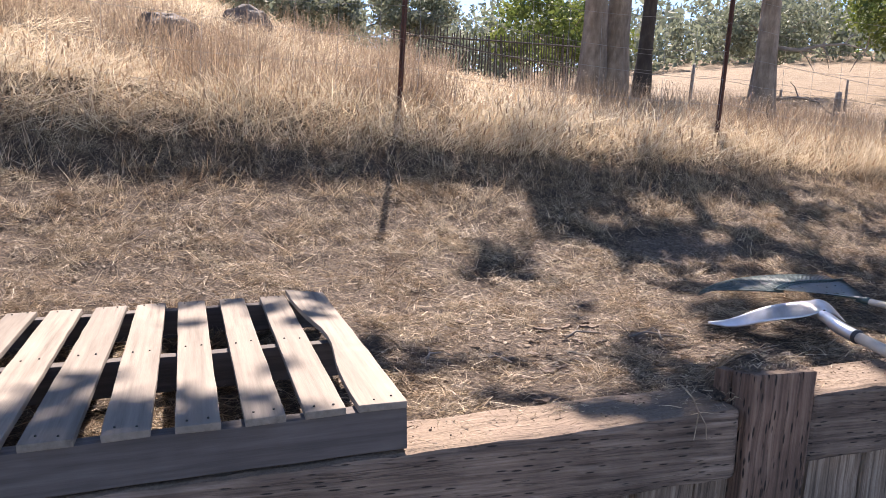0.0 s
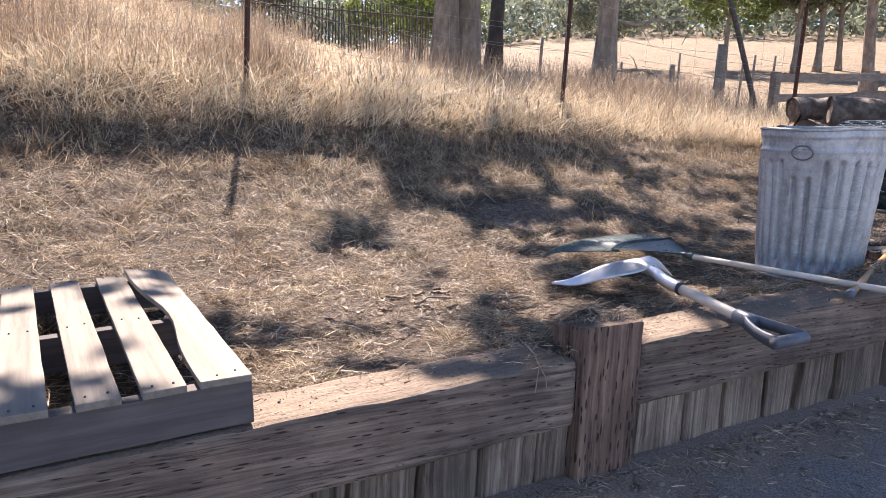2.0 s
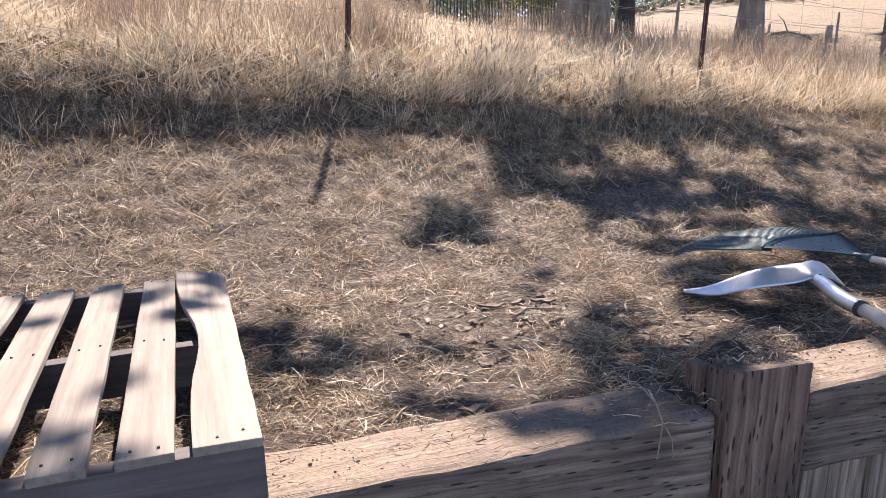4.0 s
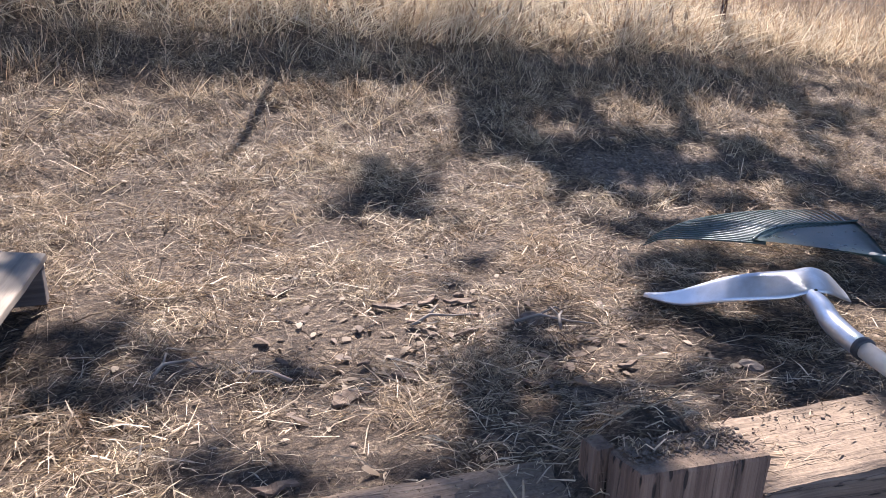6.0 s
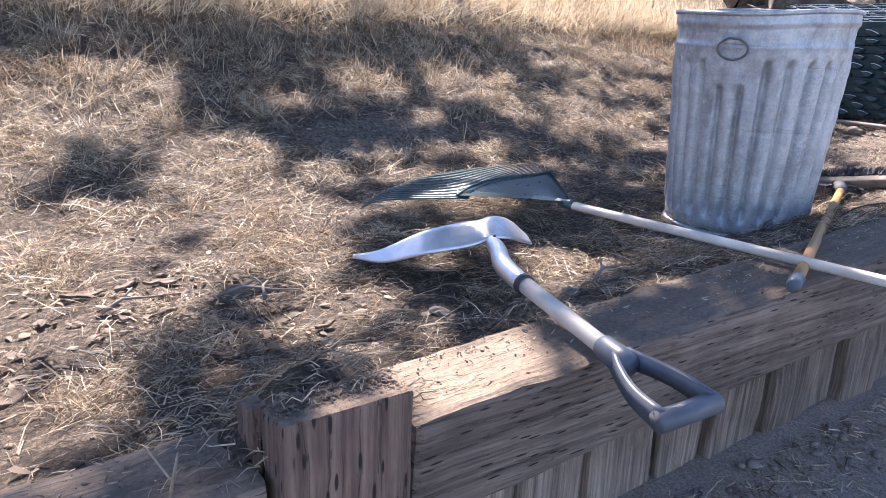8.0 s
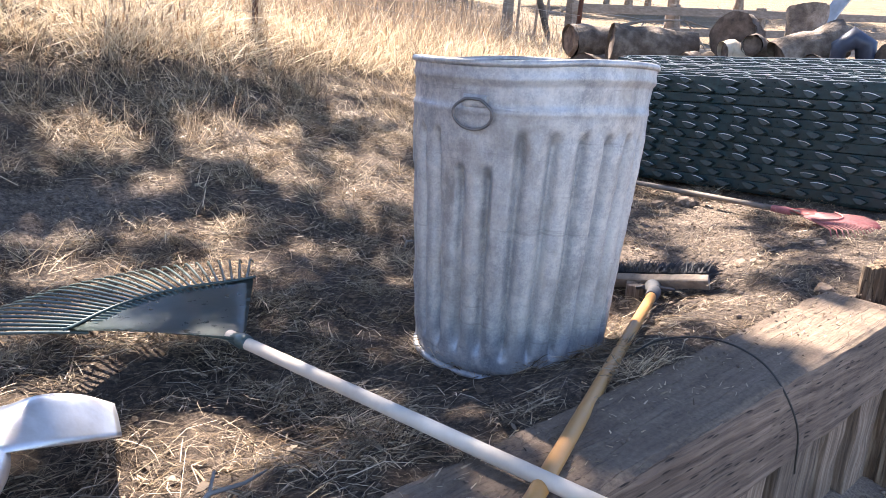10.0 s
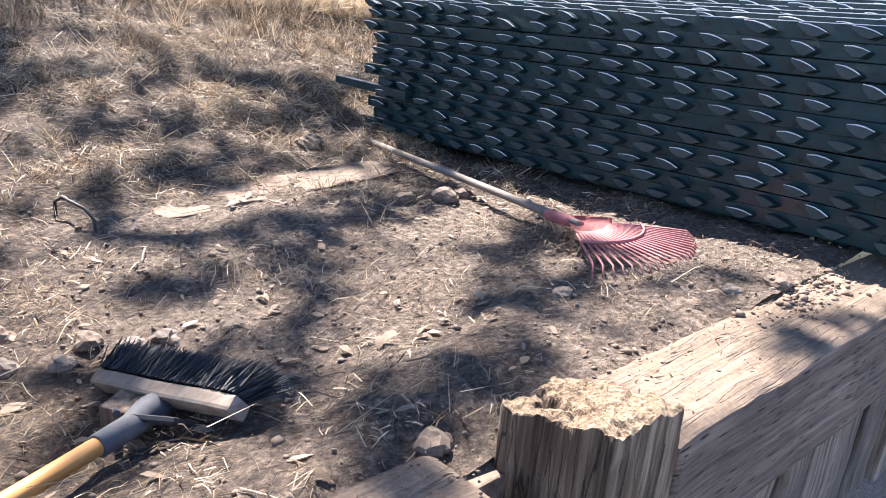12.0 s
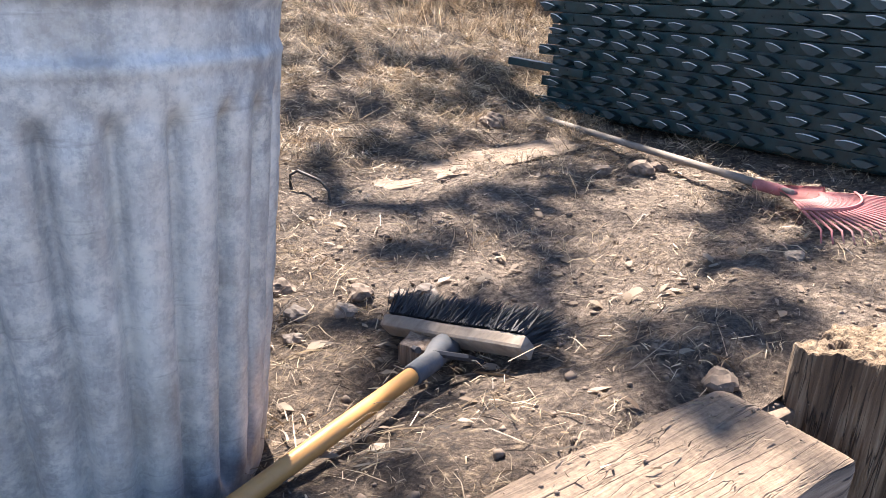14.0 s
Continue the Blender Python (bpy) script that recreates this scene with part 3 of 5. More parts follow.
def make_bin():
    p = thing("trash_can", "dented galvanised steel trash can with vertical ribs", "trash can", at=(3.29, 2.045, 0.418))
    H, R0, R1 = 0.685, 0.222, 0.274
    RIBS, HANDLE_AT = 26, math.radians(-163)

    def shape(a, z, r):
        near = abs((a - HANDLE_AT + math.pi) % (2 * math.pi) - math.pi)
        q = (a - HANDLE_AT) * RIBS / (2 * math.pi)
        q = abs(q - round(q))
        top = 0.556 if near > 0.32 else 0.478
        f = step(z, 0.045, 0.085) * (1 - step(z, top - 0.03, top))
        rib = 0.019 * f * math.exp(-((q - 0.5) / 0.16) ** 2) - 0.003 * f * math.exp(-(q / 0.2) ** 2)
        if 0.16 < near < 0.32:
            rib *= 1 - step(z, 0.3, 0.36)
        side = Vector((math.cos(a), math.sin(a), z * 4))
        oval = 1 + 0.03 * math.cos(2 * (a - 0.5)) * z / H + 0.012 * noise.noise(side * 2.2) + 0.009 * noise.noise(side * 5.0) + 0.004 * noise.noise(side * 13.0)
        return (r - rib) * oval

    def sag(a, z):
        """The rim is bent down on one side."""
        return -0.018 * step(z, 0.35, H) * max(0.0, math.cos(a - 2.6)) + 0.004 * step(z, 0.5, H) * math.sin(3 * a)

    prof = []
    for k in range(97):
        z = 0.03 + (H - 0.03) * k / 96
        r = R0 + (R1 - R0) * z / H
        r += 0.0028 * math.exp(-((z - 0.588) / 0.004) ** 2) + 0.003 * math.exp(-((z - 0.655) / 0.007) ** 2) - 0.003 * step(z, 0.595, 0.60) * (1 - step(z, 0.645, 0.65))
        prof.append((r, z))
    inner = [(r - 0.004, z) for r, z in prof[::-1][:-1]] + [(R0 - 0.01, 0.035)]
    bm = lathe([(R0 - 0.004, 0.012)] + prof + inner, 416, shape)
    for v in bm.verts:
        v.co.z += sag(math.atan2(v.co.y, v.co.x), v.co.z)
    part("body", bm, ZINC, p, smooth=True)
    rim = []
    for k in range(48):
        a = 2 * math.pi * k / 48
        q = shape(a, H, R1)
        rim.append((q * math.cos(a), q * math.sin(a), H + sag(a, H)))
    part("rim", tube(rim + rim[:1], 0.007, 8, cap=False), ZINC, p, "rolled bent steel rim", True)
    foot = [(R0 * math.cos(a) * 1.0, R0 * math.sin(a) * 1.0, 0.008) for a in np.linspace(0, 2 * math.pi, 49)]
    part("foot_ring", tube(foot, 0.0075, 8, cap=False), ZINC, p, "", True)
    for a0 in (math.radians(-163), math.radians(17)):
        m = Matrix.Rotation(a0, 4, "Z") @ Matrix.Translation((R1 - 0.003, 0, 0.600))
        bm = box(-0.004, 0.007, -0.028, 0.028, -0.014, 0.01, 0.004, m=m)
        part("handle_lug", bm, ZINC, p)
        ring = [(0.011 + 0.003 * math.cos(t), 0.043 * math.sin(t) * (1 - 0.22 * step(math.cos(t), 0.2, 1.0)), min(0.002, -0.026 + 0.031 * math.cos(t))) for t in np.linspace(0, 2 * math.pi, 41)]
        rb = tube(ring, 0.0032, 8, cap=False)
        rb.transform(m)
        part("handle", rb, RUST_DARK, p, "wire carrying handle", True)
    return p


bin_ = make_bin()

# ---- garden tools ----


def rod(name, a, b, r, mat, parent, label="", taper=1.0, sides=14):
    a, b = Vector(a), Vector(b)
    pts = [a.lerp(b, t) for t in np.linspace(0, 1, 6)]
    e = (b - a).normalized()
    pts = [a - e * 0.0001] + [a + e * r * 0.35] + pts[1:-1] + [b - e * r * 0.35, b]
    rad = [r * 0.72, r] + [r * (1 + (taper - 1) * t) for t in np.linspace(0.2, 0.8, 4)] + [r * taper, r * taper * 0.72]
    return part(name, tube(pts, rad, sides), mat, parent, label, True)


def frame_from(origin, along, up=(0, 0, 1)):
    """A pose with its x axis along a direction and z near up."""
    ax = Vector(along).normalized()
    az = Vector(up)
    az = (az - ax * az.dot(ax)).normalized()
    ay = az.cross(ax)
    m = Matrix((ax, ay, az)).transposed().to_4x4()
    m.translation = origin
    return m


def smooth_line(points, n):
    """n + 1 points along a soft curve through points."""
    p = [Vector(q) for q in points]
    p = [2 * p[0] - p[1]] + p + [2 * p[-1] - p[-2]]
    out = []
    for i in range(n + 1):
        u = i / n * (len(p) - 3)
        k = min(int(u), len(p) - 4)
        t = u - k
        a, b, c, d = p[k:k + 4]
        out.append(0.5 * (2 * b + (c - a) * t + (2 * a - 5 * b + 4 * c - d) * t * t + (3 * b - a - 3 * c + d) * t ** 3))
    return out


def make_shovel():
    p = thing("shovel", "D-handled aluminium shovel lying face down on the dirt", "shovel")
    bar, collar, neck = Vector((1.990, 1.235, 0.482)), Vector((2.068, 1.715, 0.521)), Vector((2.172, 1.950, 0.536))
    d = (collar - bar).normalized()
    # blade: a dished sheet between its near edge, its crest and its far edge
    near = smooth_line([(1.985, 2.312, 0.414), (2.018, 2.20, 0.430), (2.06, 2.085, 0.480), (2.125, 1.985, 0.520), (2.165, 1.950, 0.545), (2.222, 1.955, 0.535), (2.29, 1.982, 0.510), (2.356, 2.012, 0.486)], 44)
    crest = smooth_line([(1.988, 2.316, 0.416), (2.03, 2.235, 0.456), (2.095, 2.14, 0.522), (2.16, 2.065, 0.556), (2.20, 2.045, 0.563), (2.25, 2.05, 0.566), (2.312, 2.062, 0.545), (2.370, 2.075, 0.503)], 44)
    far = smooth_line([(1.991, 2.32, 0.414), (2.075, 2.285, 0.418), (2.16, 2.245, 0.44), (2.23, 2.215, 0.47), (2.275, 2.20, 0.478), (2.32, 2.195, 0.477), (2.365, 2.19, 0.466), (2.405, 2.185, 0.45)], 44)
    bm = bmesh.new()
    grid = []
    for a, c, e in zip(near, crest, far):
        grid.append([bm.verts.new(q) for q in smooth_line([a, a.lerp(c, 0.55) + Vector((0, 0, 0.006)), c, c.lerp(e, 0.5) + Vector((0, 0, 0.008)), e], 16)])
    for i in range(44):
        for j in range(16):
            bm.faces.new((grid[i][j], grid[i + 1][j], grid[i + 1][j + 1], grid[i][j + 1]))
    bmesh.ops.recalc_face_normals(bm, faces=bm.faces[:])
    bmesh.ops.solidify(bm, geom=bm.faces[:], thickness=0.0026)
    part("blade", bm, ALU, p, "dished aluminium blade", True)
    # the socket flares out of the blade and bends down into the shaft
    line = smooth_line([neck + Vector((0.012, 0.05, 0.004)), neck + Vector((0.004, 0.018, -0.004)), neck + Vector((-0.022, -0.045, -0.006)), collar + d * 0.11 + Vector((0.010, 0, 0.0)), collar + d * 0.04, collar], 14)
    part("socket", tube(line, [0.004, 0.009, 0.0135, 0.017, 0.019, 0.020, 0.0205, 0.021, 0.0215, 0.022, 0.0215, 0.021, 0.0208, 0.0205, 0.0205], 18), ALU, p, "", True)
    part("rivet", tube([neck + Vector((0.0, 0.0, 0.008)), neck + Vector((0.0, -0.002, 0.0155))], 0.0035, 8), NAIL, p)
    part("collar", tube([collar - d * 0.006, collar - d * 0.004, collar + d * 0.008, collar + d * 0.010], [0.02, 0.0228, 0.0228, 0.02], 16), BLACKPLASTIC, p, "", True)
    top = bar + d * 0.215
    rod("shaft", collar, top - d * 0.03, 0.0178, HANDLE, p, "pale grey-pink worn shaft", 0.98)
    # the D grip: a sleeve, two flat webs and a hollow cross bar
    side = (Vector((2.038, 1.212, 0.486)) - Vector((1.922, 1.242, 0.474))).normalized()
    side = (side - d * side.dot(d)).normalized()
    flat = d.cross(side)
    g = tube([top + d * 0.005, top, top - d * 0.05, top - d * 0.075], [0.019, 0.0225, 0.025, 0.021], 16)
    for sgn in (-1, 1):
        edge = smooth_line([top - d * 0.045 + side * sgn * 0.012, top - d * 0.085 + side * sgn * 0.03, bar + d * 0.07 + side * sgn * 0.048, bar + side * sgn * 0.051], 10)
        rings = []
        for i, q in enumerate(edge):
            hgt = 0.020 - 0.004 * math.sin(i / 10 * math.pi)
            w = side * 0.0055
            rings.append([g.verts.new(q + o) for o in (-w - flat * hgt, w - flat * hgt, w + flat * hgt, -w + flat * hgt)])
        for a, b in zip(rings, rings[1:]):
            for k in range(4):
                g.faces.new((a[k], a[(k + 1) % 4], b[(k + 1) % 4], b[k]))
        g.faces.new(rings[0][::-1])
        g.faces.new(rings[-1])
    part("grip", g, GREYPLASTIC, p, "dark blue-grey plastic D grip", True)
    cross = [bar + side * q for q in (-0.04, -0.058, -0.060, 0.060, 0.058, 0.04)]
    part("cross_bar", tube(cross, [0.0125, 0.0130, 0.0185, 0.0185, 0.0130, 0.0125], 18), GREYPLASTIC, p, "hollow grey cross bar", True)
    return p


make_shovel()


def make_leaf_rake(name, label, joint, along, handle_end, mat, handle_mat, fan, tines, length, droop, up, web=0.5, bare=False, radius=0.0125, thick=0.0044, arch=0.022, hooked=0.045, sleeve=0.09):
    """A fan rake: joint of head and handle, the way the head points, the handle's end."""
    p = thing(name, label, "rake")
    m = frame_from(Vector(joint), along, up)
    joint, handle_end = Vector(joint), Vector(handle_end)
    rod("handle", joint + (joint - handle_end).normalized() * 0.04, handle_end, radius, handle_mat, p, "long wooden handle")
    bm = bmesh.new()
    tube([(-sleeve, 0, 0), (0.01 - sleeve, 0, 0), (-0.01, 0, 0.0), (0.04, 0, 0.0)], [radius + 0.001, radius + 0.003, radius + 0.004, 0.009], 12, bm)
    bm.transform(m)
    part("socket", bm, mat, p, "", True)
    spread = radians(fan)

    def bowl(u, a):
        """Height of the head at u along it."""
        return arch * math.sin(u * math.pi * 0.8) * math.cos(a) - droop * u ** 2.2

    if web:
        bm = bmesh.new()
        rows = []
        for i in range(13):
            u = i / 12 * web
            row = []
            for j in range(19):
                a = (-1 + 2 * j / 18) * spread * 0.98
                row.append(bm.verts.new((u * length * math.cos(a), u * length * math.sin(a) + (j / 9 - 1) * 0.015, bowl(u, a) + 0.012 * (abs(j - 9) / 9) ** 6)))
            rows.append(row)
        for i in range(12):
            for j in range(18):
                bm.faces.new((rows[i][j], rows[i + 1][j], rows[i + 1][j + 1], rows[i][j + 1]))
        bmesh.ops.solidify(bm, geom=bm.faces[:], thickness=0.004)
        bm.transform(m)
        head = part("head", bm, mat, p, "", True)
        lip = [] if bare else [(web * length * math.cos(a), web * length * math.sin(a) + a / spread * 0.015, bowl(web, a) + 0.004 + 0.012 * abs(a / spread) ** 6) for a in np.linspace(-spread, spread, 25)]
        if lip:
            bm = tube(lip, thick, 6)
            bm.transform(m)
            part("rim", bm, mat, head, "", True)
    for k in range(tines):
        a = (-1 + 2 * k / (tines - 1)) * spread
        pts = []
        for t in np.linspace(0, 1, 9):
            u = web * 0.92 + (1 - web * 0.92) * t if web else 0.1 + 0.9 * t
            w = a * (0.95 if web else 0.6 + 0.4 * t)
            hook = hooked * step(u, 0.9, 1.0)
            pts.append((u * length * math.cos(w) - hook * 0.3, u * length * math.sin(w), bowl(u, w) - hook))
        bm = tube(pts, [thick] * 5 + [thick * q for q in (0.95, 0.86, 0.76, 0.62)], 5)
        bm.transform(m)
        part("tine", bm, mat, p, "", True)
    if bare:
        bm = bmesh.new()
        arc = [(0.55 * length * math.cos(a), 0.55 * length * math.sin(a), bowl(0.55, a) + 0.006) for a in np.linspace(-spread, spread, 14)]
        tube(arc, 0.0032, 6, bm)
        bm.transform(m)
        part("brace", bm, mat, p, "", True)
    return p


make_leaf_rake("leaf_rake", "dark green plastic leaf rake with pale wooden handle", (2.660, 2.205, 0.516), (-0.095, 0.62, -0.04), (2.765, 1.215, 0.542),
               GREENPLASTIC, HANDLE, 42, 30, 0.645, 0.0, (-0.05, 0.0, 1), 0.5, False, 0.0125, 0.0036, 0.03, 0.022, 0.03)
make_leaf_rake("red_leaf_rake", "faded red plastic leaf rake lying on bare dirt", (4.905, 2.06, 0.622), (0.02, -0.33, 0.0), (5.165, 3.21, 0.575),
               REDPLASTIC, GREYWOOD, 48, 23, 0.33, 0.006, (0.0, 0.0, 1), 0.30, True, 0.011, 0.0034, 0.004, 0.02, 0.07)


def make_broom():
    p = thing("push_broom", "push broom with wooden block, black bristles and yellow handle", "broom")
    a, b = Vector((3.80, 2.125, 0.494)), Vector((3.895, 1.85, 0.548))
    u = (b - a).normalized()
    c = (a + b) / 2
    end = Vector((2.585, 1.42, 0.528))
    L = (b - a).length / 2
    back = end - c
    back = (back - u * back.dot(u)).normalized()
    m = frame_from(c, u, back.cross(u) if back.cross(u).z > 0 else u.cross(back))
    fw = m.to_3x3() @ Vector((0, 1, 0))
    if fw.dot(end - c) > 0:
        m = m @ Matrix.Rotation(math.pi, 4, "Z")
    m = m @ Matrix.Rotation(radians(38), 4, "X")
    bm = box(-L, L, -0.012, 0.014, -0.024, 0.018, 0.006, m=m, cuts=6, rough=0.002)
    part("block", bm, DUSTYWOOD, p, "pale dusty wooden block")
    n = 3600
    base = np.stack([rng.uniform(-L * 0.96, L * 0.96, n), np.full(n, 0.016), rng.uniform(-0.022, 0.02, n)], 1)
    tip = base + np.stack([rng.normal(0, 0.012, n) + base[:, 0] * 0.12, rng.uniform(0.05, 0.068, n), rng.normal(0.0, 0.008, n) + base[:, 2] * 0.3 - 0.032], 1)
    mm = np.array(m)
    base = base @ mm[:3, :3].T + mm[:3, 3]
    tip = tip @ mm[:3, :3].T + mm[:3, 3]
    v, f = blades(base, tip, np.full(n, 0.003))
    raw("bristles", v, f, BRISTLE, p, "stiff black bristles")
    hp = c + back * 0.010 + Vector((0, 0, -0.016))
    j = c + back * 0.085 + Vector((0.014, -0.012, -0.010))
    d = (end - j).normalized()
    bm = bmesh.new()
    tube([hp, hp + back * 0.02, c + back * 0.05 + Vector((0.004, -0.004, -0.012)), j, j + d * 0.06, j + d * 0.062], [0.025, 0.024, 0.021, 0.0185, 0.0175, 0.015], 14, bm)
    part("socket", bm, DULLPLASTIC, p, "grey plastic socket", True)
    for sgn in (-1, 1):
        part("brace", tube([hp + u * sgn * 0.07 + Vector((0, 0, -0.02)), hp + u * sgn * 0.06 + back * 0.03, c + back * 0.075 + u * sgn * 0.015], [0.006, 0.006, 0.006], 6), BLACKPLASTIC, p)
    rod("handle", j + d * 0.03, end, 0.0135, HANDLE_Y, p, "varnished yellow wooden handle")
    rod("hang_cap", end - d * 0.05, end + d * 0.018, 0.0165, GREYPLASTIC, p, "grey end cap")
    return p


make_broom()

# ---- stacked steel posts ----


def make_stack():
    # studs: thin hooked tongues, a pale painted glint along the upper edge
    lens = [(-0.034, -0.002), (-0.014, 0.006), (0.006, 0.011), (0.030, 0.012), (0.030, 0.006), (0.006, -0.012), (-0.012, -0.014)]
    stud = bmesh.new()
    back = [stud.verts.new((0.004, y * 1.1 - 0.004, z * 1.15 - 0.004)) for y, z in lens]
    front = [stud.verts.new((-0.028 - 0.25 * y, y, z)) for y, z in lens]
    stud.faces.new(front)
    for k in range(7):
        stud.faces.new((back[k], back[(k + 1) % 7], front[(k + 1) % 7], front[k]))
    bmesh.ops.recalc_face_normals(stud, faces=stud.faces[:])
    sm = bpy.data.meshes.new("stud")
    stud.to_mesh(sm)
    stud.free()
    sm.materials.append(STUDMETAL)
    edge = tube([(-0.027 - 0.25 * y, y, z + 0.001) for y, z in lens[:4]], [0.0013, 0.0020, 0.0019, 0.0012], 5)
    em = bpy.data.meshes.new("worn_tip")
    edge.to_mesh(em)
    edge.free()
    em.materials.append(GLINT)
    rows, pitch, L = 12, 0.042, 2.16
    z0 = float(terrace(5.34)) - 0.005
    rise, slope = 0.072, -math.atan(0.072 / 2.16)
    for r in range(rows):
        for c in range(9 if r == rows - 1 else (1 if r < rows - 2 else 2)):
            x = 5.33 + 0.05 * c + random.uniform(-0.006, 0.006)
            y = 1.26 + random.uniform(-0.04, 0.05)
            t = thing("fence_bar", "dark green enamelled steel bar with studs in a stack", "fence bar", "stacked fence bars", at=(x, y, z0 + rise + r * pitch + 0.013 * c))
            t.rotation_euler = (slope + radians(random.uniform(-0.12, 0.12)), 0, radians(random.uniform(-0.15, 0.15)))
            bm = box(0.0, 0.005, 0, L, 0.0, pitch - 0.002, 0.0015)
            box(0.005, 0.046, 0, L, pitch - 0.010, pitch - 0.006, 0.0, bm)
            part("bar", bm, POSTGREEN, t)
            # pale strip in place of light caught by the top edges
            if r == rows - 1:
                part("worn_edge", box(0.0, 0.02, 0.004, L - 0.004, pitch - 0.0026, pitch - 0.0006, 0.0004), GLINT, t, "pale strip for the glint on the top edge")
            off = 0.05 + 0.118 * ((0.05 * r + 0.5 * c) % 1.0)
            k = 0
            while off + 0.118 * k < L - 0.02:
                if random.random() < 0.03:
                    k += 1
                    continue
                s = new("stud", sm)
                s.scale = (random.uniform(1.0, 1.5), random.uniform(0.7, 1.0), random.uniform(0.8, 1.15))
                s.parent = t
                s.location = (0, off + 0.118 * k + random.uniform(-0.008, 0.008), pitch * 0.5 + random.uniform(-0.003, 0.003))
                s.rotation_euler = (radians(random.uniform(-9, 9)), 0, radians(random.uniform(-9, 9)))
                # painted glints grow commoner towards the upper rows
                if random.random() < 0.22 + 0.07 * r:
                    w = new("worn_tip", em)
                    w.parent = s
                k += 1
    bm = box(0.06, 0.43, 0.02, 2.14, -0.02, (rows - 1) * pitch - 0.005, 0.004, m=Matrix.Translation((5.33, 1.26, z0 + rise)) @ Matrix.Rotation(slope, 4, "X"))
    tagged(part("steel_core", bm, POSTGREEN), "bundle of dark green steel bars inside the stack", "fence bar")
    loose = thing("fence_bar", "green steel bar end sticking out of the stack", "fence bar", "stacked fence bars", at=(5.29, 3.16, z0 + 0.15))
    part("bar", box(0, 0.035, 0, 0.45, 0, 0.03, 0.002), POSTGREEN, loose)


make_stack()


# ---- small things on the dirt ----


def ground_at(x, y):
    return float(height(x, y))


bd = thing("buried_board", "weathered grey board half buried in dirt", "board")
m = Matrix.Translation((4.60, 2.90, ground_at(4.6, 2.9) - 0.012)) @ Matrix.Rotation(radians(2), 4, "Z") @ Matrix.Rotation(radians(-3), 4, "Y")
part("plank", box(-0.40, 0.42, -0.085, 0.085, -0.02, 0.012, 0.004, m=m, cuts=10, rough=0.006), TIE, bd)

br = thing("steel_bracket", "dark bent steel strap sticking out of dirt", "bracket")
z = ground_at(4.02, 2.9)
part("strap", tube([(4.0, 2.99, z - 0.03), (4.0, 2.99, z + 0.03), (4.01, 2.96, z + 0.048), (4.03, 2.86, z + 0.042), (4.04, 2.83, z + 0.02), (4.04, 2.82, z - 0.04)], 0.0042, 6), NAIL, br, "", True)


def stone(x, y, r, label="small grey field stone lying on dirt", mat=None, flat=0.7):
    p = thing("stone", label, "stone", "loose stones", at=(x, y, ground_at(x, y)))
    bm = bmesh.new()
    bmesh.ops.create_icosphere(bm, subdivisions=3, radius=r)
    k = Vector((x * 7, y * 7, 0))
    for v in bm.verts:
        v.co *= 1 + 0.45 * noise.noise(v.co / r * 0.9 + k) + 0.28 * noise.noise(v.co / r * 2.5 + k)
        v.co.z *= flat
        v.co.z += r * flat * 0.2
    part("body", bm, mat or STONE, p)
    return p


for x, y, r in ((4.59, 1.82, 0.02), (3.78, 2.25, 0.024), (3.70, 2.30, 0.022), (3.84, 2.29, 0.026), (3.66, 2.22, 0.018), (3.90, 2.24, 0.02), (5.0, 2.52, 0.03), (4.94, 3.26, 0.045), (3.95, 2.22, 0.024), (3.62, 2.36, 0.026), (3.72, 2.42, 0.03), (3.56, 2.28, 0.022), (1.99, 1.9, 0.022), (2.25, 1.76, 0.018), (1.66, 2.3, 0.035), (4.9, 2.5, 0.038), (4.82, 2.58, 0.03), (4.45, 3.3, 0.03), (4.95, 1.55, 0.025), (4.85, 1.6, 0.018)):
    stone(x, y, r, "dry clod of brown earth" if r > 0.024 else "small grey field stone lying on dirt", CLOD if r > 0.024 else STONE)
stone(4.045, 1.60, 0.026, "flat pointed brown stone beside the post", CLOD, 0.8)

ch = thing("wood_block", "small dark offcut of wood beside the broom", "wood offcut")
part("body", box(-0.03, 0.03, -0.025, 0.025, 0, 0.045, 0.004, m=Matrix.Translation((3.80, 2.02, ground_at(3.8, 2.02) - 0.005)) @ Matrix.Rotation(0.6, 4, "Z"), cuts=2, rough=0.003), PLANK_UP, ch)

wr = thing("bent_wire", "thin dark bent wire hanging over the wall", "wire")
part("strand", tube(smooth_line([(3.25, 1.72, 0.49), (3.3, 1.66, 0.56), (3.33, 1.58, 0.59), (3.34, 1.50, 0.592), (3.345, 1.43, 0.56), (3.35, 1.375, 0.48), (3.36, 1.365, 0.38)], 36), 0.002, 6), NAIL, wr, "", True)
tw = thing("dry_twig", "pale dry forked twig on the wall", "twig")
part("stem", tube([(1.245, 1.455, 0.36), (1.26, 1.465, 0.43), (1.285, 1.52, 0.442), (1.31, 1.58, 0.445)], [0.0012, 0.002, 0.0025, 0.002], 5), STRAW, tw)
part("fork", tube([(1.285, 1.52, 0.442), (1.27, 1.55, 0.468), (1.265, 1.57, 0.475)], 0.0016, 5), STRAW, tw)
part("fork", tube([(1.26, 1.465, 0.43), (1.275, 1.452, 0.40), (1.28, 1.45, 0.36)], 0.0014, 5), STRAW, tw)


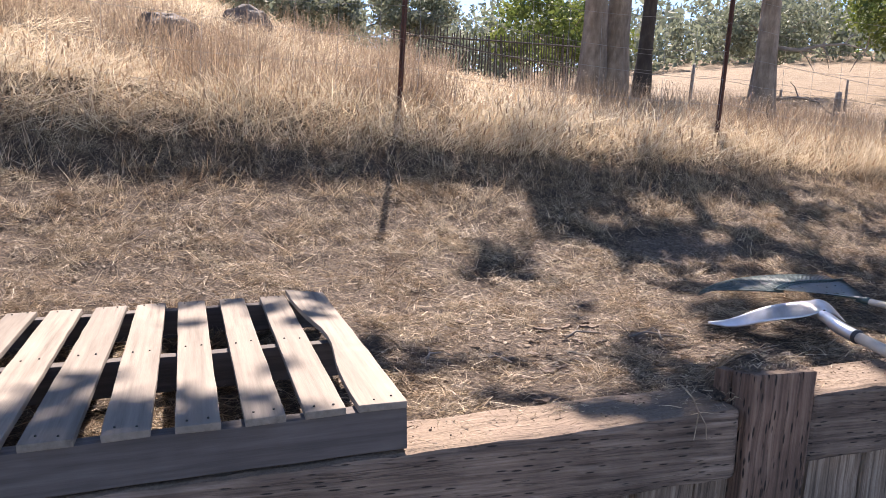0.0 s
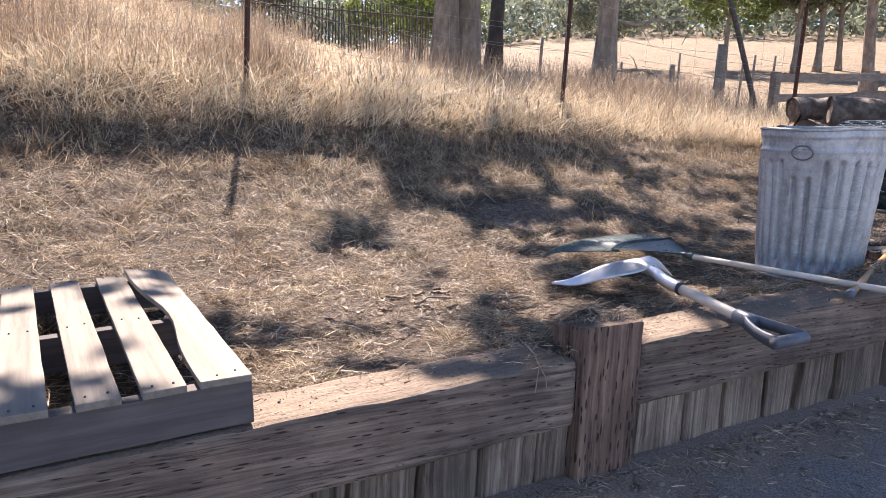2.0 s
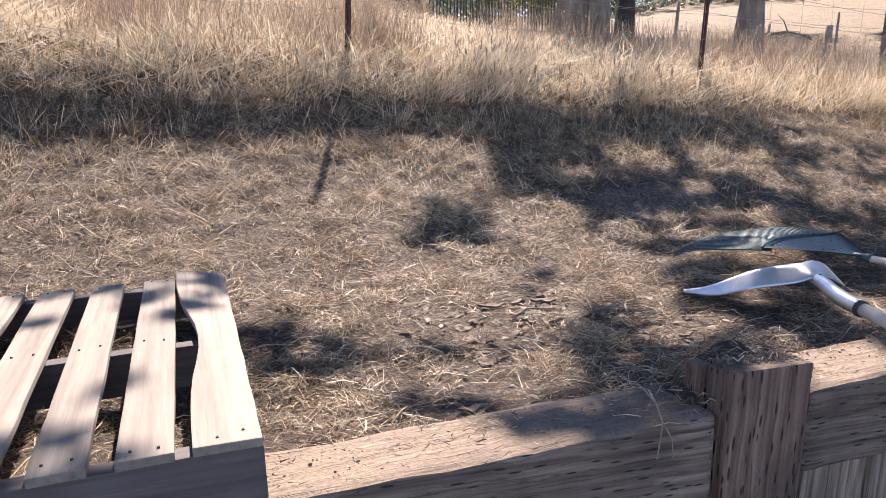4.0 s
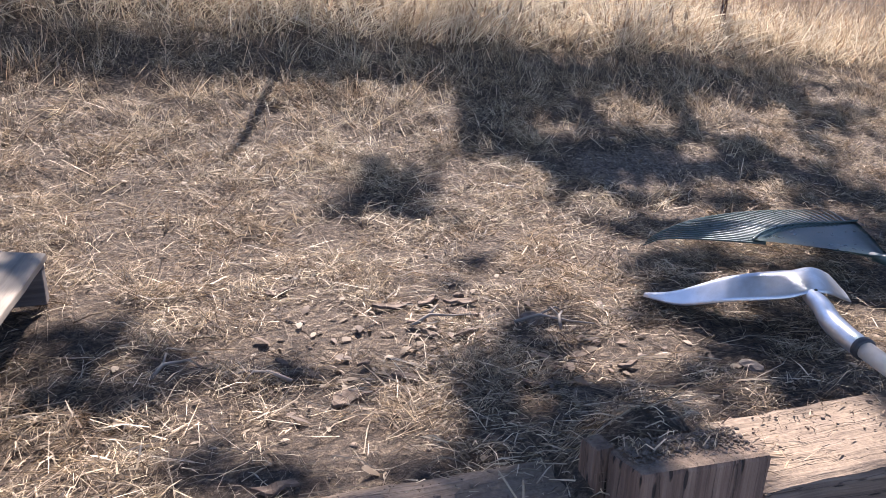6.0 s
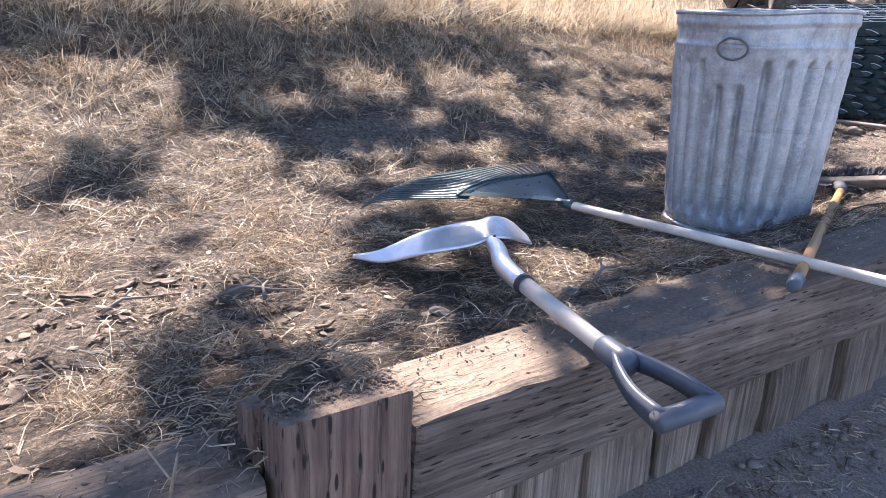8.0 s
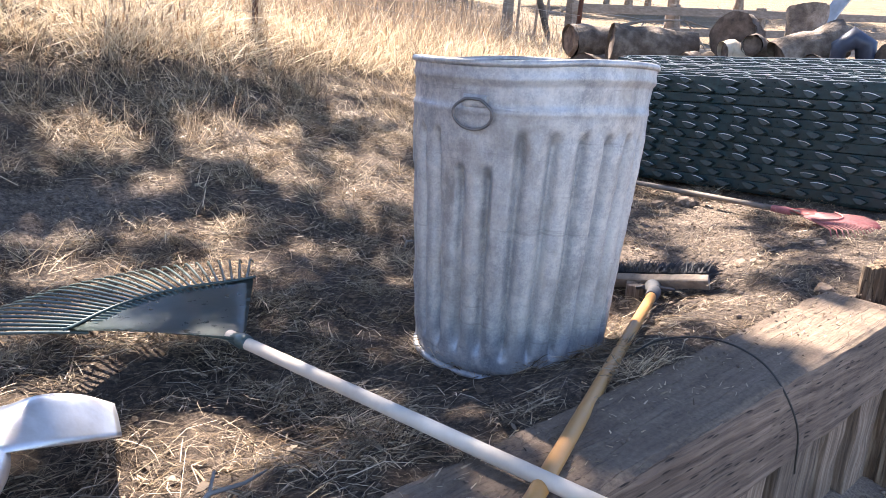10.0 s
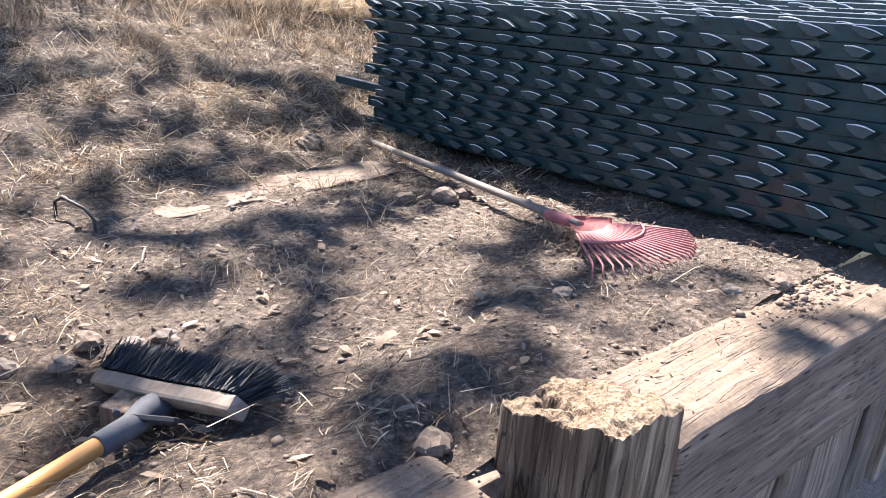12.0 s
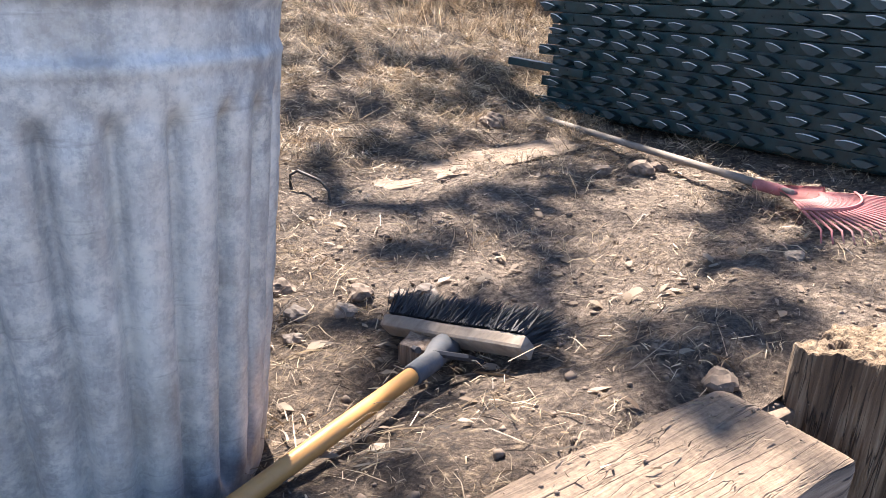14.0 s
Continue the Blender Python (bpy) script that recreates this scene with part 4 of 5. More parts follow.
def ground_twig(x, y, turn, size):
    """A dry forked twig lying on the straw."""
    p = thing("dry_twig", "pale dry forked twig lying on straw", "twig", "twigs on the straw", at=(x, y, ground_at(x, y) + 0.012))
    p.rotation_euler = (0, 0, radians(turn))
    part("stem", tube([(0, 0, 0), (0.3 * size, 0.04 * size, 0.02), (0.65 * size, -0.03 * size, 0.014), (size, 0.05 * size, 0.004)], [0.0045, 0.004, 0.003, 0.0015], 6), GREYWOOD, p, "", True)
    part("fork", tube([(0.3 * size, 0.04 * size, 0.02), (0.5 * size, 0.2 * size, 0.03), (0.62 * size, 0.3 * size, 0.012)], [0.003, 0.0024, 0.0012], 6), GREYWOOD, p, "", True)


for x, y, turn, size in ((1.69, 2.2, 65, 0.13), (1.6, 2.27, -20, 0.2), (1.35, 2.3, 10, 0.17), (1.05, 2.12, 160, 0.14), (0.78, 2.2, 40, 0.12), (2.35, 1.78, 15, 0.16), (3.55, 2.75, 30, 0.15)):
    ground_twig(x, y, turn, size)


def bark_slab(x, y, w, d, turn, tilt):
    """A broken slab of bark with ragged ends."""
    bm = box(-w / 2, w / 2, -d / 2, d / 2, 0, 0.007, 0.002, cuts=9)
    for v in bm.verts:
        e = abs(v.co.x) / (w / 2)
        q = Vector((v.co.x + x * 9, v.co.y + y * 9, 0))
        v.co.y *= 1 - 0.75 * e ** 2
        v.co.x += 0.02 * noise.noise(q * 45) * e
        v.co.y += 0.014 * noise.noise(q * 38 + Vector((5, 0, 0)))
        v.co.z += 0.010 * noise.noise(q * 28) + 0.004 * noise.noise(q * 90) - 0.3 * v.co.y ** 2 / d
    t = thing("bark_slab", "broken slab of brown bark on straw", "bark", "bark slabs on the straw", at=(x, y, float(height(x, y)) + 0.008))
    t.rotation_euler = (radians(tilt), radians(tilt * 0.6), radians(turn))
    part("slab", bm, BARKSLAB, t)


for k in range(17):
    x, y = random.gauss(1.42, 0.28), max(1.85, random.gauss(2.22, 0.15))
    w = random.choice((0.03, 0.04, 0.05, 0.06, 0.08)) * random.uniform(0.8, 1.2)
    bark_slab(x, y, w, w * random.uniform(0.3, 0.5), random.gauss(5, 40), random.uniform(-9, 9))
for x, y, w, turn in ((0.98, 1.74, 0.06, 5), (1.08, 2.62, 0.08, 30), (1.34, 2.45, 0.09, 5), (1.44, 2.46, 0.07, 25), (1.75, 2.0, 0.05, 10)):
    bark_slab(x, y, w, w * 0.4, turn, random.uniform(-8, 8))

# ---- fences behind ----


def fence_post(x, y, top, lean=(0, 0), label="rusty steel fence post in the dry grass"):
    z = float(height(x, y))
    p = thing("t_post", label, "fence post", "wire fence posts", at=(x, y, z))
    bm = box(-0.019, 0.019, 0.0, 0.005, -0.2, top, 0.001)
    box(-0.003, 0.003, -0.03, 0.0, -0.2, top, 0.0, bm)
    for k in range(int(top / 0.08)):
        box(-0.008, 0.008, 0.005, 0.012, 0.2 + k * 0.08, 0.22 + k * 0.08, 0.0, bm)
    for v in bm.verts:
        v.co.x += lean[0] * v.co.z
        v.co.y += lean[1] * v.co.z
    part("bar", bm, RUST, p)
    return p


FENCE = [(-3.6, 5.35), (-0.98, 5.3), (1.58, 5.3), (4.42, 5.3), (7.35, 5.05)]
for (x, y), ln in zip(FENCE, ((0, 0), (0.0, 0), (0.01, 0), (0.02, 0), (0.02, 0))):
    fence_post(x, y, 1.36, ln)
fw = thing("wire_fence", "sagging wire mesh fence on rusty posts", "fence")
for h in (0.12, 0.32, 0.52, 0.74, 0.98, 1.2):
    for (xa, ya), (xb, yb) in zip(FENCE, FENCE[1:]):
        pts = []
        for t in np.linspace(0, 1, 9):
            x, y = xa + (xb - xa) * t, ya + (yb - ya) * t
            za, zb = float(height(xa, ya)), float(height(xb, yb))
            pts.append((x, y - 0.02, za + (zb - za) * t + h - 0.05 * math.sin(math.pi * t) * (1 + 0.5 * math.sin(h * 20)) + 0.01 * math.sin(t * 9 + h * 7)))
        part("wire", tube(pts, 0.0016, 5), WIRE, fw)
x = -3.4
while x < 7.2:
    y = float(np.interp(x, [a for a, _ in FENCE], [b for _, b in FENCE])) - 0.02
    z = float(height(x, y))
    part("wire", tube([(x, y, z + 0.05), (x + 0.01, y, z + 0.5), (x + random.uniform(-0.01, 0.01), y, z + 0.92)], 0.0011, 4), WIRE, fw)
    x += 0.3

# rocks on the hill


def boulder(x, y, sx, sy, sz):
    p = thing("boulder", "dark weathered boulder in tall dry grass", "rock", "rocks on the hill", at=(x, y, float(height(x, y))))
    bm = bmesh.new()
    bmesh.ops.create_icosphere(bm, subdivisions=4, radius=1.0)
    for v in bm.verts:
        v.co *= 1 + 0.3 * noise.noise(v.co * 1.2 + Vector((x, y, 0))) + 0.12 * noise.noise(v.co * 3.5 + Vector((x, 0, y)))
        v.co = Vector((v.co.x * sx, v.co.y * sy, v.co.z * sz + sz * 0.25))
    part("body", bm, ROCK, p)


boulder(-0.02, 8.1, 0.30, 0.24, 0.24)
boulder(0.98, 10.3, 0.30, 0.25, 0.22)

# leaning picket fence on the rise
pf = thing("picket_fence", "old leaning dark picket fence on the rise", "fence")
for k in range(58):
    t = k / 57
    x, y = 4.1 + 4.8 * t, 14.2 + 1.6 * t
    z = 2.45 + 0.16 * t
    ln = 0.05 * math.sin(t * 7) - 0.03 + random.uniform(-0.04, 0.04)
    hh = 0.66 + 0.28 * t + 0.05 * math.sin(t * 9 + 1) + random.uniform(-0.05, 0.06)
    part("picket", tube([(x, y, z - 0.3), (x + ln * 0.5, y, z + hh * 0.5), (x + ln, y, z + hh)], [0.017, 0.017, 0.011], 6), DARKWOOD, pf)
for za, zb, zc in ((0.52, 0.62, 0.72), (0.60, 0.36, 0.22)):
    part("rail", tube([(4.0, 14.16, 2.45 + za), (6.4, 14.96, 2.53 + zb), (9.0, 15.78, 2.61 + zc)], 0.018, 6), DARKWOOD, pf)


def wood_post(x, y, top, r, lean=(0, 0), mat=GREYWOOD, label="weathered round wooden fence post in dry grass"):
    z = float(height(x, y))
    p = thing("wooden_post", label, "fence post", "far fence posts", at=(x, y, z))
    part("shaft", tube([(lean[0] * h, lean[1] * h, h) for h in np.linspace(-0.3, top, 7)], [r * (1.05 - 0.02 * i) for i in range(7)], 10, wobble=0.08), mat, p, "", True)
    return p


# far wire fence with wooden posts, and its braced corner post
wood_post(9.35, 7.7, 1.05, 0.075)
wood_post(9.9, 7.35, 2.3, 0.04, (-0.42, 0.1), DARKWOOD, "slanting dark brace pole of a corner post")
for x, y, tp, r, ln in ((10.72, 9.9, 0.62, 0.06, -0.02), (10.84, 9.85, 0.85, 0.022, -0.02), (9.15, 9.6, 0.55, 0.022, 0.06), (10.56, 8.6, 0.85, 0.022, 0), (10.95, 8.6, 0.9, 0.022, 0.05), (9.92, 12.8, 0.9, 0.035, 0.03), (10.5, 8.0, 0.95, 0.022, 0), (11.0, 8.0, 1.0, 0.022, 0)):
    wood_post(x, y, tp, r, (ln, 0))
fw2 = thing("far_wire_fence", "slack barbed wires of a far fence", "fence")
for h in (0.35, 0.65, 0.95):
    pts = [(8.2 + 0.95 * i, 12.8 - 0.8 * i if i < 5 else 9.6 - 0.35 * (i - 4), float(height(8.2 + 0.95 * i, 12.8 - 0.8 * i if i < 5 else 9.6 - 0.35 * (i - 4))) + h - 0.03 * (i % 2)) for i in range(9)]
    part("wire", tube(pts, 0.003, 4), WIRE, fw2)

# rail fence and gate behind the logs
rf = thing("rail_fence", "grey weathered board rail fence behind the logs", "fence")
for x, y in ((10.5, 7.58), (12.4, 7.15), (14.3, 6.72), (16.2, 6.29), (18.1, 5.86)):
    z = ground_at(x, y)
    part("post", box(x - 0.06, x + 0.06, y - 0.06, y + 0.06, z - 0.2, 2.0 + 0.07 * (x - 10.5), 0.01), GREYWOOD, rf)
for h in (1.90, 1.60, 1.30):
    bm = box(-0.1, 7.8, -0.02, 0.02, -0.06, 0.06, 0.005, m=frame_from((10.5, 7.5, h), (6.0, -1.36, 0.42)))
    part("rail", bm, GREYWOOD, rf)

# ---- log pile ----


def log(a, b, r, hollow=0.0, label="weathered cut log in a pile", mat=None):
    a, b = Vector(a), Vector(b)
    p = thing("log", label, "log", "log pile")
    bm = bmesh.new()
    pts = [a.lerp(b, t) + Vector(noise.noise_vector(a * 3 + Vector((t * 3, 0, 0)))) * 0.02 for t in np.linspace(0, 1, 9)]
    tube(pts, [r * (1 + 0.05 * math.sin(i * 1.7 + a.y * 5)) for i in range(9)], 30, bm, cap=False, wobble=0.10)
    part("bark", bm, mat or LOGBARK, p, "", True)
    for q, s in ((a, 1), (b, -1)):
        d = (b - a).normalized() * s
        bm = bmesh.new()
        if hollow:
            tube([q + d * 0.015, q - d * 0.006, q + d * 0.012], [r * 1.0, r * 0.8, r * hollow * 1.05], 30, bm, cap=False, wobble=0.10)
            hole = bmesh.new()
            tube([q + d * 0.012, q + d * 0.10, q + d * 0.12], [r * hollow * 1.05, r * hollow * 0.9, 0.005], 30, hole, cap=False, wobble=0.10)
            part("hollow", hole, BARK_DARK, p)
        else:
            tube([q + d * 0.012, q + d * 0.004, q + d * 0.006], [r * 1.0, r * 0.7, 0.004], 30, bm, cap=False, wobble=0.10)
        part("cut_end", bm, LOGEND, p)
    return p


LG = [((6.45, 4.41, 1.29), (6.82, 4.22, 1.30), 0.115, 0.5), ((6.42, 4.02, 1.285), (6.8, 3.62, 1.25), 0.135, 0.62), ((6.50, 3.21, 1.36), (6.74, 3.26, 1.34), 0.145, 0), ((6.36, 3.02, 1.30), (6.6, 3.05, 1.29), 0.06, 0),
      ((6.80, 2.86, 1.14), (6.82, 2.93, 1.56), 0.115, 0), ((6.40, 2.86, 1.235), (6.62, 2.60, 1.37), 0.105, 0), ((6.42, 2.28, 1.25), (6.8, 2.2, 1.25), 0.105, 0), ((6.36, 2.66, 1.20), (6.7, 2.62, 1.2), 0.06, 0), ((6.35, 3.42, 1.19), (6.6, 3.36, 1.2), 0.06, 0.4)]
for a, b, r, hol in LG:
    log(a, b, r, hol, "hollow weathered log on a pile" if hol else "weathered cut log on a pile")
log((6.33, 3.17, 1.25), (6.42, 3.08, 1.26), 0.065, 0, "pale split chunk of wood on a log pile", PALEWOOD)
slat = thing("leaning_board", "pale blue-grey board leaning behind the logs", "board")
part("plank", box(-0.045, 0.045, -0.012, 0.012, 0, 1.0, 0.004, m=Matrix.Translation((7.35, 3.24, 1.12)) @ Matrix.Rotation(radians(30), 4, "X") @ Matrix.Rotation(radians(90), 4, "Z")), PALEBLUE, slat)
low = 0.62
for k, r in enumerate((0.2, 0.19, 0.21, 0.18, 0.2, 0.19, 0.2)):
    y = 1.95 + 0.41 * k
    log((6.32, y, low + r + 0.02 * k), (7.1, y + 0.05, low + r + 0.02 * k), r, 0)
for k in range(6):
    y = 2.15 + 0.41 * k + random.uniform(-0.08, 0.08)
    log((6.38 + random.uniform(-0.08, 0.1), y, low + 0.4 + 0.01 * k), (7.05, y + 0.04, low + 0.4 + 0.01 * k), 0.13, 0)
blade = thing("blue_tarp_bundle", "crumpled blue plastic over a log", "tarp")
part("fold", tube([(6.40, 2.55, 1.22), (6.40, 2.54, 1.31), (6.42, 2.48, 1.36), (6.45, 2.42, 1.33), (6.46, 2.41, 1.2)], [0.03, 0.045, 0.055, 0.05, 0.04], 12, wobble=0.3), BLUE, blade, "", True)

# ---- trees ----


def tree(name, x, y, r, trunk_h, label, mat=BARK, lean=(0, 0), crown=None, leaf=LEAF, n=9000, limbs=6, size=0.06, seed=1, split=False):
    rr = random.Random(seed)
    z = float(height(x, y)) - 0.1
    p = thing(name, label, "tree", at=(x, y, z))
    bm = bmesh.new()
    top = Vector((lean[0] * trunk_h, lean[1] * trunk_h, trunk_h))
    pts = [top * t + Vector((0.06 * math.sin(t * 5 + seed), 0.06 * math.cos(t * 4 + seed), 0)) * r * 4 * t for t in np.linspace(0, 1, 10)]
    tube(pts, [r * (1.35 - 0.35 * min(1, i / 2)) * (1 - 0.045 * i) for i in range(10)], 16, bm, wobble=0.18)
    ends = []
    if crown:
        (cx, cy, cz), (sx, sy, sz) = crown
        for k in range(limbs):
            a = 2 * math.pi * (k + rr.random() * 0.6) / limbs
            e = Vector((cx + sx * 0.75 * math.cos(a), cy + sy * 0.75 * math.sin(a), cz + sz * rr.uniform(-0.4, 0.5)))
            s = pts[rr.choice((6, 7, 8, 9))]
            mid = s.lerp(e, 0.5) + Vector((rr.uniform(-0.3, 0.3), rr.uniform(-0.3, 0.3), rr.uniform(0.0, 0.5)))
            tube([s, s.lerp(mid, 0.5), mid, mid.lerp(e, 0.5), e], [r * 0.5, r * 0.4, r * 0.3, r * 0.2, r * 0.08], 8, bm, wobble=0.15)
            ends += [mid, e, mid.lerp(e, 0.5)]
    part("trunk", bm, mat, p, "", True)
    if crown:
        g = np.random.default_rng(seed)
        nc = 70
        c = g.normal(size=(nc, 3))
        c /= np.linalg.norm(c, axis=1, keepdims=True)
        c *= g.uniform(0.35, 1.0, (nc, 1)) ** 0.5
        c = c * [sx, sy, sz] + [cx, cy, cz]
        w = g.integers(0, nc, n)
        q = c[w] + g.normal(size=(n, 3)) * np.array([sx, sy, sz]) * 0.13
        v, f = leaves(q, g.uniform(0.6, 1.3, n) * size)
        raw("crown", v, f, leaf, p, "")
    return p


# trunks on the rise: crowns are above the view
oak = tree("oak_tree", 6.60, 11.1, 0.21, 5.5, "thick pale oak trunk on the rise", BARK, (0.0, 0.0), None, seed=3)
tree("oak_tree", 7.03, 11.15, 0.22, 5.2, "thick pale oak trunk on the rise", BARK, (0.03, 0.0), None, seed=4)
tree("dark_tree", 8.95, 13.1, 0.16, 5.0, "dark slender tree trunk behind the rise", BARK_DARK, (0.02, 0), ((0, 2.0, 5.2), (2.4, 2.2, 1.0)), LEAF, 7000, 6, 0.08, 5)
tree("oak_tree", 8.82, 9.6, 0.175, 5.0, "pale oak trunk at the edge of the field", BARK, (-0.02, 0), ((1.2, 2.2, 6.0), (2.0, 1.8, 0.9)), LEAF, 6000, 7, 0.075, 6)

# unseen oak limbs and leaves over the slope; gaps and clumps set its shade
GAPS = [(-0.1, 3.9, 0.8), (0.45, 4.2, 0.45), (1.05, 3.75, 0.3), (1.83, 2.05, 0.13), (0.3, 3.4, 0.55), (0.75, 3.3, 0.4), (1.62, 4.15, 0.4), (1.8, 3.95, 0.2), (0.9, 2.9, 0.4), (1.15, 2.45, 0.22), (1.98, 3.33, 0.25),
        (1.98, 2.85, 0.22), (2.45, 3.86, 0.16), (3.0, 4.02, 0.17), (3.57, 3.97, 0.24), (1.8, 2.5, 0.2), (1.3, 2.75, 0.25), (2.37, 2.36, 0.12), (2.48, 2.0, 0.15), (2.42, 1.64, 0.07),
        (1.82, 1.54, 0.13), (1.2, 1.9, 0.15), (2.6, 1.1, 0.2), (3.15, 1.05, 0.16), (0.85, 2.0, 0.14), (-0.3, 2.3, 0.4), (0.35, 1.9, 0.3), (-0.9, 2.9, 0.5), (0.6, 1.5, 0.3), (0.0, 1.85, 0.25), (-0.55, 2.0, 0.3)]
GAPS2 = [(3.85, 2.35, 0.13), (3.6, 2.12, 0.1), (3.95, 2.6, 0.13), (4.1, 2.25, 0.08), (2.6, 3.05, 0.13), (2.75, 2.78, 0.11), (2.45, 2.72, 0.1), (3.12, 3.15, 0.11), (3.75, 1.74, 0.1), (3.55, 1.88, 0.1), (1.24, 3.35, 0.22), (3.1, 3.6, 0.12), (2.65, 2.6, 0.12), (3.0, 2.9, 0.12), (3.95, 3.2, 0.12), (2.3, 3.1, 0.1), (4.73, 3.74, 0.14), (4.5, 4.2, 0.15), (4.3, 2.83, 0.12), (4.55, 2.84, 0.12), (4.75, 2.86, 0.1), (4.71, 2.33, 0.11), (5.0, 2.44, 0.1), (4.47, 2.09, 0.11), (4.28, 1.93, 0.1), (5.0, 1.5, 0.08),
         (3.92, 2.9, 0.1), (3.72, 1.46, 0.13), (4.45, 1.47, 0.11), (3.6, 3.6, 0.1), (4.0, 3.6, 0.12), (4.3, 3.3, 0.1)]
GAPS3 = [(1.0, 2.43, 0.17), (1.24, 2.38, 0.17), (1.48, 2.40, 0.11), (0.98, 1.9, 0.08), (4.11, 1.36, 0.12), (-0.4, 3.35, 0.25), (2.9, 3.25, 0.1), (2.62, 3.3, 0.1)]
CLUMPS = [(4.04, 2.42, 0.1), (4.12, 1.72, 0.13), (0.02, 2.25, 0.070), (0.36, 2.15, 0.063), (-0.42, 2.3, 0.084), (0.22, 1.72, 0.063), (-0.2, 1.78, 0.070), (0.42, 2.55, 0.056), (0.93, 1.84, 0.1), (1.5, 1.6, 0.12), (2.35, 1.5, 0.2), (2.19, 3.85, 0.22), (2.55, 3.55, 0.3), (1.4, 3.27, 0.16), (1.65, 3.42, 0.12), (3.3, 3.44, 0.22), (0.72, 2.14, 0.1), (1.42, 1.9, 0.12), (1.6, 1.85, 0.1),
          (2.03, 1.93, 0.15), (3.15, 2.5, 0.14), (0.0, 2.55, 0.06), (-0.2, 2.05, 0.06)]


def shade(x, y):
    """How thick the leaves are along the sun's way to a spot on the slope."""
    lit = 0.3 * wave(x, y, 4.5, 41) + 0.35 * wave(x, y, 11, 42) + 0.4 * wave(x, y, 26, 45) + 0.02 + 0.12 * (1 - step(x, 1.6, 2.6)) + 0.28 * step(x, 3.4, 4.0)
    # the last five gaps let sun onto the top of the bar stack
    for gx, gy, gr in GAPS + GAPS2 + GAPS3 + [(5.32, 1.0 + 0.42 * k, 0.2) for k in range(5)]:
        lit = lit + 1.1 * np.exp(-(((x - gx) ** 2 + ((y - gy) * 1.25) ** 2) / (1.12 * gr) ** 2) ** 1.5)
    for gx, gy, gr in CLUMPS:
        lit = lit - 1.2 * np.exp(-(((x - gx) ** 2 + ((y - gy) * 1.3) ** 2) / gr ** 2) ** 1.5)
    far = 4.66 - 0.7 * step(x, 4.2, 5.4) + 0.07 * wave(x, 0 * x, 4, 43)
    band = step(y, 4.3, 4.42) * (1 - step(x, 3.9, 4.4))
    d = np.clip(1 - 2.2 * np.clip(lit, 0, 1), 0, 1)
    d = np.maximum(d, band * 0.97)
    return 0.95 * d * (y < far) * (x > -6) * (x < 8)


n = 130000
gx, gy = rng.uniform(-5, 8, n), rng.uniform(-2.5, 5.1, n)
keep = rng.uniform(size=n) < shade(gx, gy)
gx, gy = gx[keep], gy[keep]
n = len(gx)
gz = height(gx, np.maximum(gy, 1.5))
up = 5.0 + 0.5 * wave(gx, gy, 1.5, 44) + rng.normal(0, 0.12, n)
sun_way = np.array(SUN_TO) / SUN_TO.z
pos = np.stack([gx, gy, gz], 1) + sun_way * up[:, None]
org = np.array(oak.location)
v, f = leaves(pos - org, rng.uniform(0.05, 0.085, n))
raw("crown", v, f, LEAF, oak, "unseen leafy oak crown spread to shade the slope")
bm = bmesh.new()
for k in range(6):
    e = Vector((-1.0 + 1.3 * k, 8.6 + 0.3 * math.sin(k * 1.3), 6.0)) - oak.location
    s = Vector((0, 0, 4.6 + 0.1 * k))
    mid = s.lerp(e, 0.45) + Vector((0, 0, 0.5))
    tube([s, s.lerp(mid, 0.5) + Vector((0.1, 0, 0.1)), mid, mid.lerp(e, 0.5) + Vector((0.05, 0.1, 0)), e], [0.09, 0.07, 0.05, 0.03, 0.01], 7, bm, wobble=0.15)
part("limb", bm, BARK, oak, "", True)
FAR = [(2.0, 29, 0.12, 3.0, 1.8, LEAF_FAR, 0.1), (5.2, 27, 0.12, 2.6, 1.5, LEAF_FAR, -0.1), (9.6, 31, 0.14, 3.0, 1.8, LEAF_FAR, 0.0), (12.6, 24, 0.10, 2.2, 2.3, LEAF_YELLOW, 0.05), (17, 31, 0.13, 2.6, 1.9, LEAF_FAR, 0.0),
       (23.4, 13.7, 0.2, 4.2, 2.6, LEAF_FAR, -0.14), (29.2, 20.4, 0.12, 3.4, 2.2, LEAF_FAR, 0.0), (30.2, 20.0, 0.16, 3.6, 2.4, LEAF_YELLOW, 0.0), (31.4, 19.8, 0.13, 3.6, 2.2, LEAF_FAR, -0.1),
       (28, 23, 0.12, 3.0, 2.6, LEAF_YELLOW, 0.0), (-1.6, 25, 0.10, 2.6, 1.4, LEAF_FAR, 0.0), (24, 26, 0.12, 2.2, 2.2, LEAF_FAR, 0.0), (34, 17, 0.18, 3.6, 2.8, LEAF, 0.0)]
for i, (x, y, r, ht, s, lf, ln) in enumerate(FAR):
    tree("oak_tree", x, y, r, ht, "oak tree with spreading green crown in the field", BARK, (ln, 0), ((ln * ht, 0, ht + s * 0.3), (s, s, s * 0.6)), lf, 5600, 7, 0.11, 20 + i)


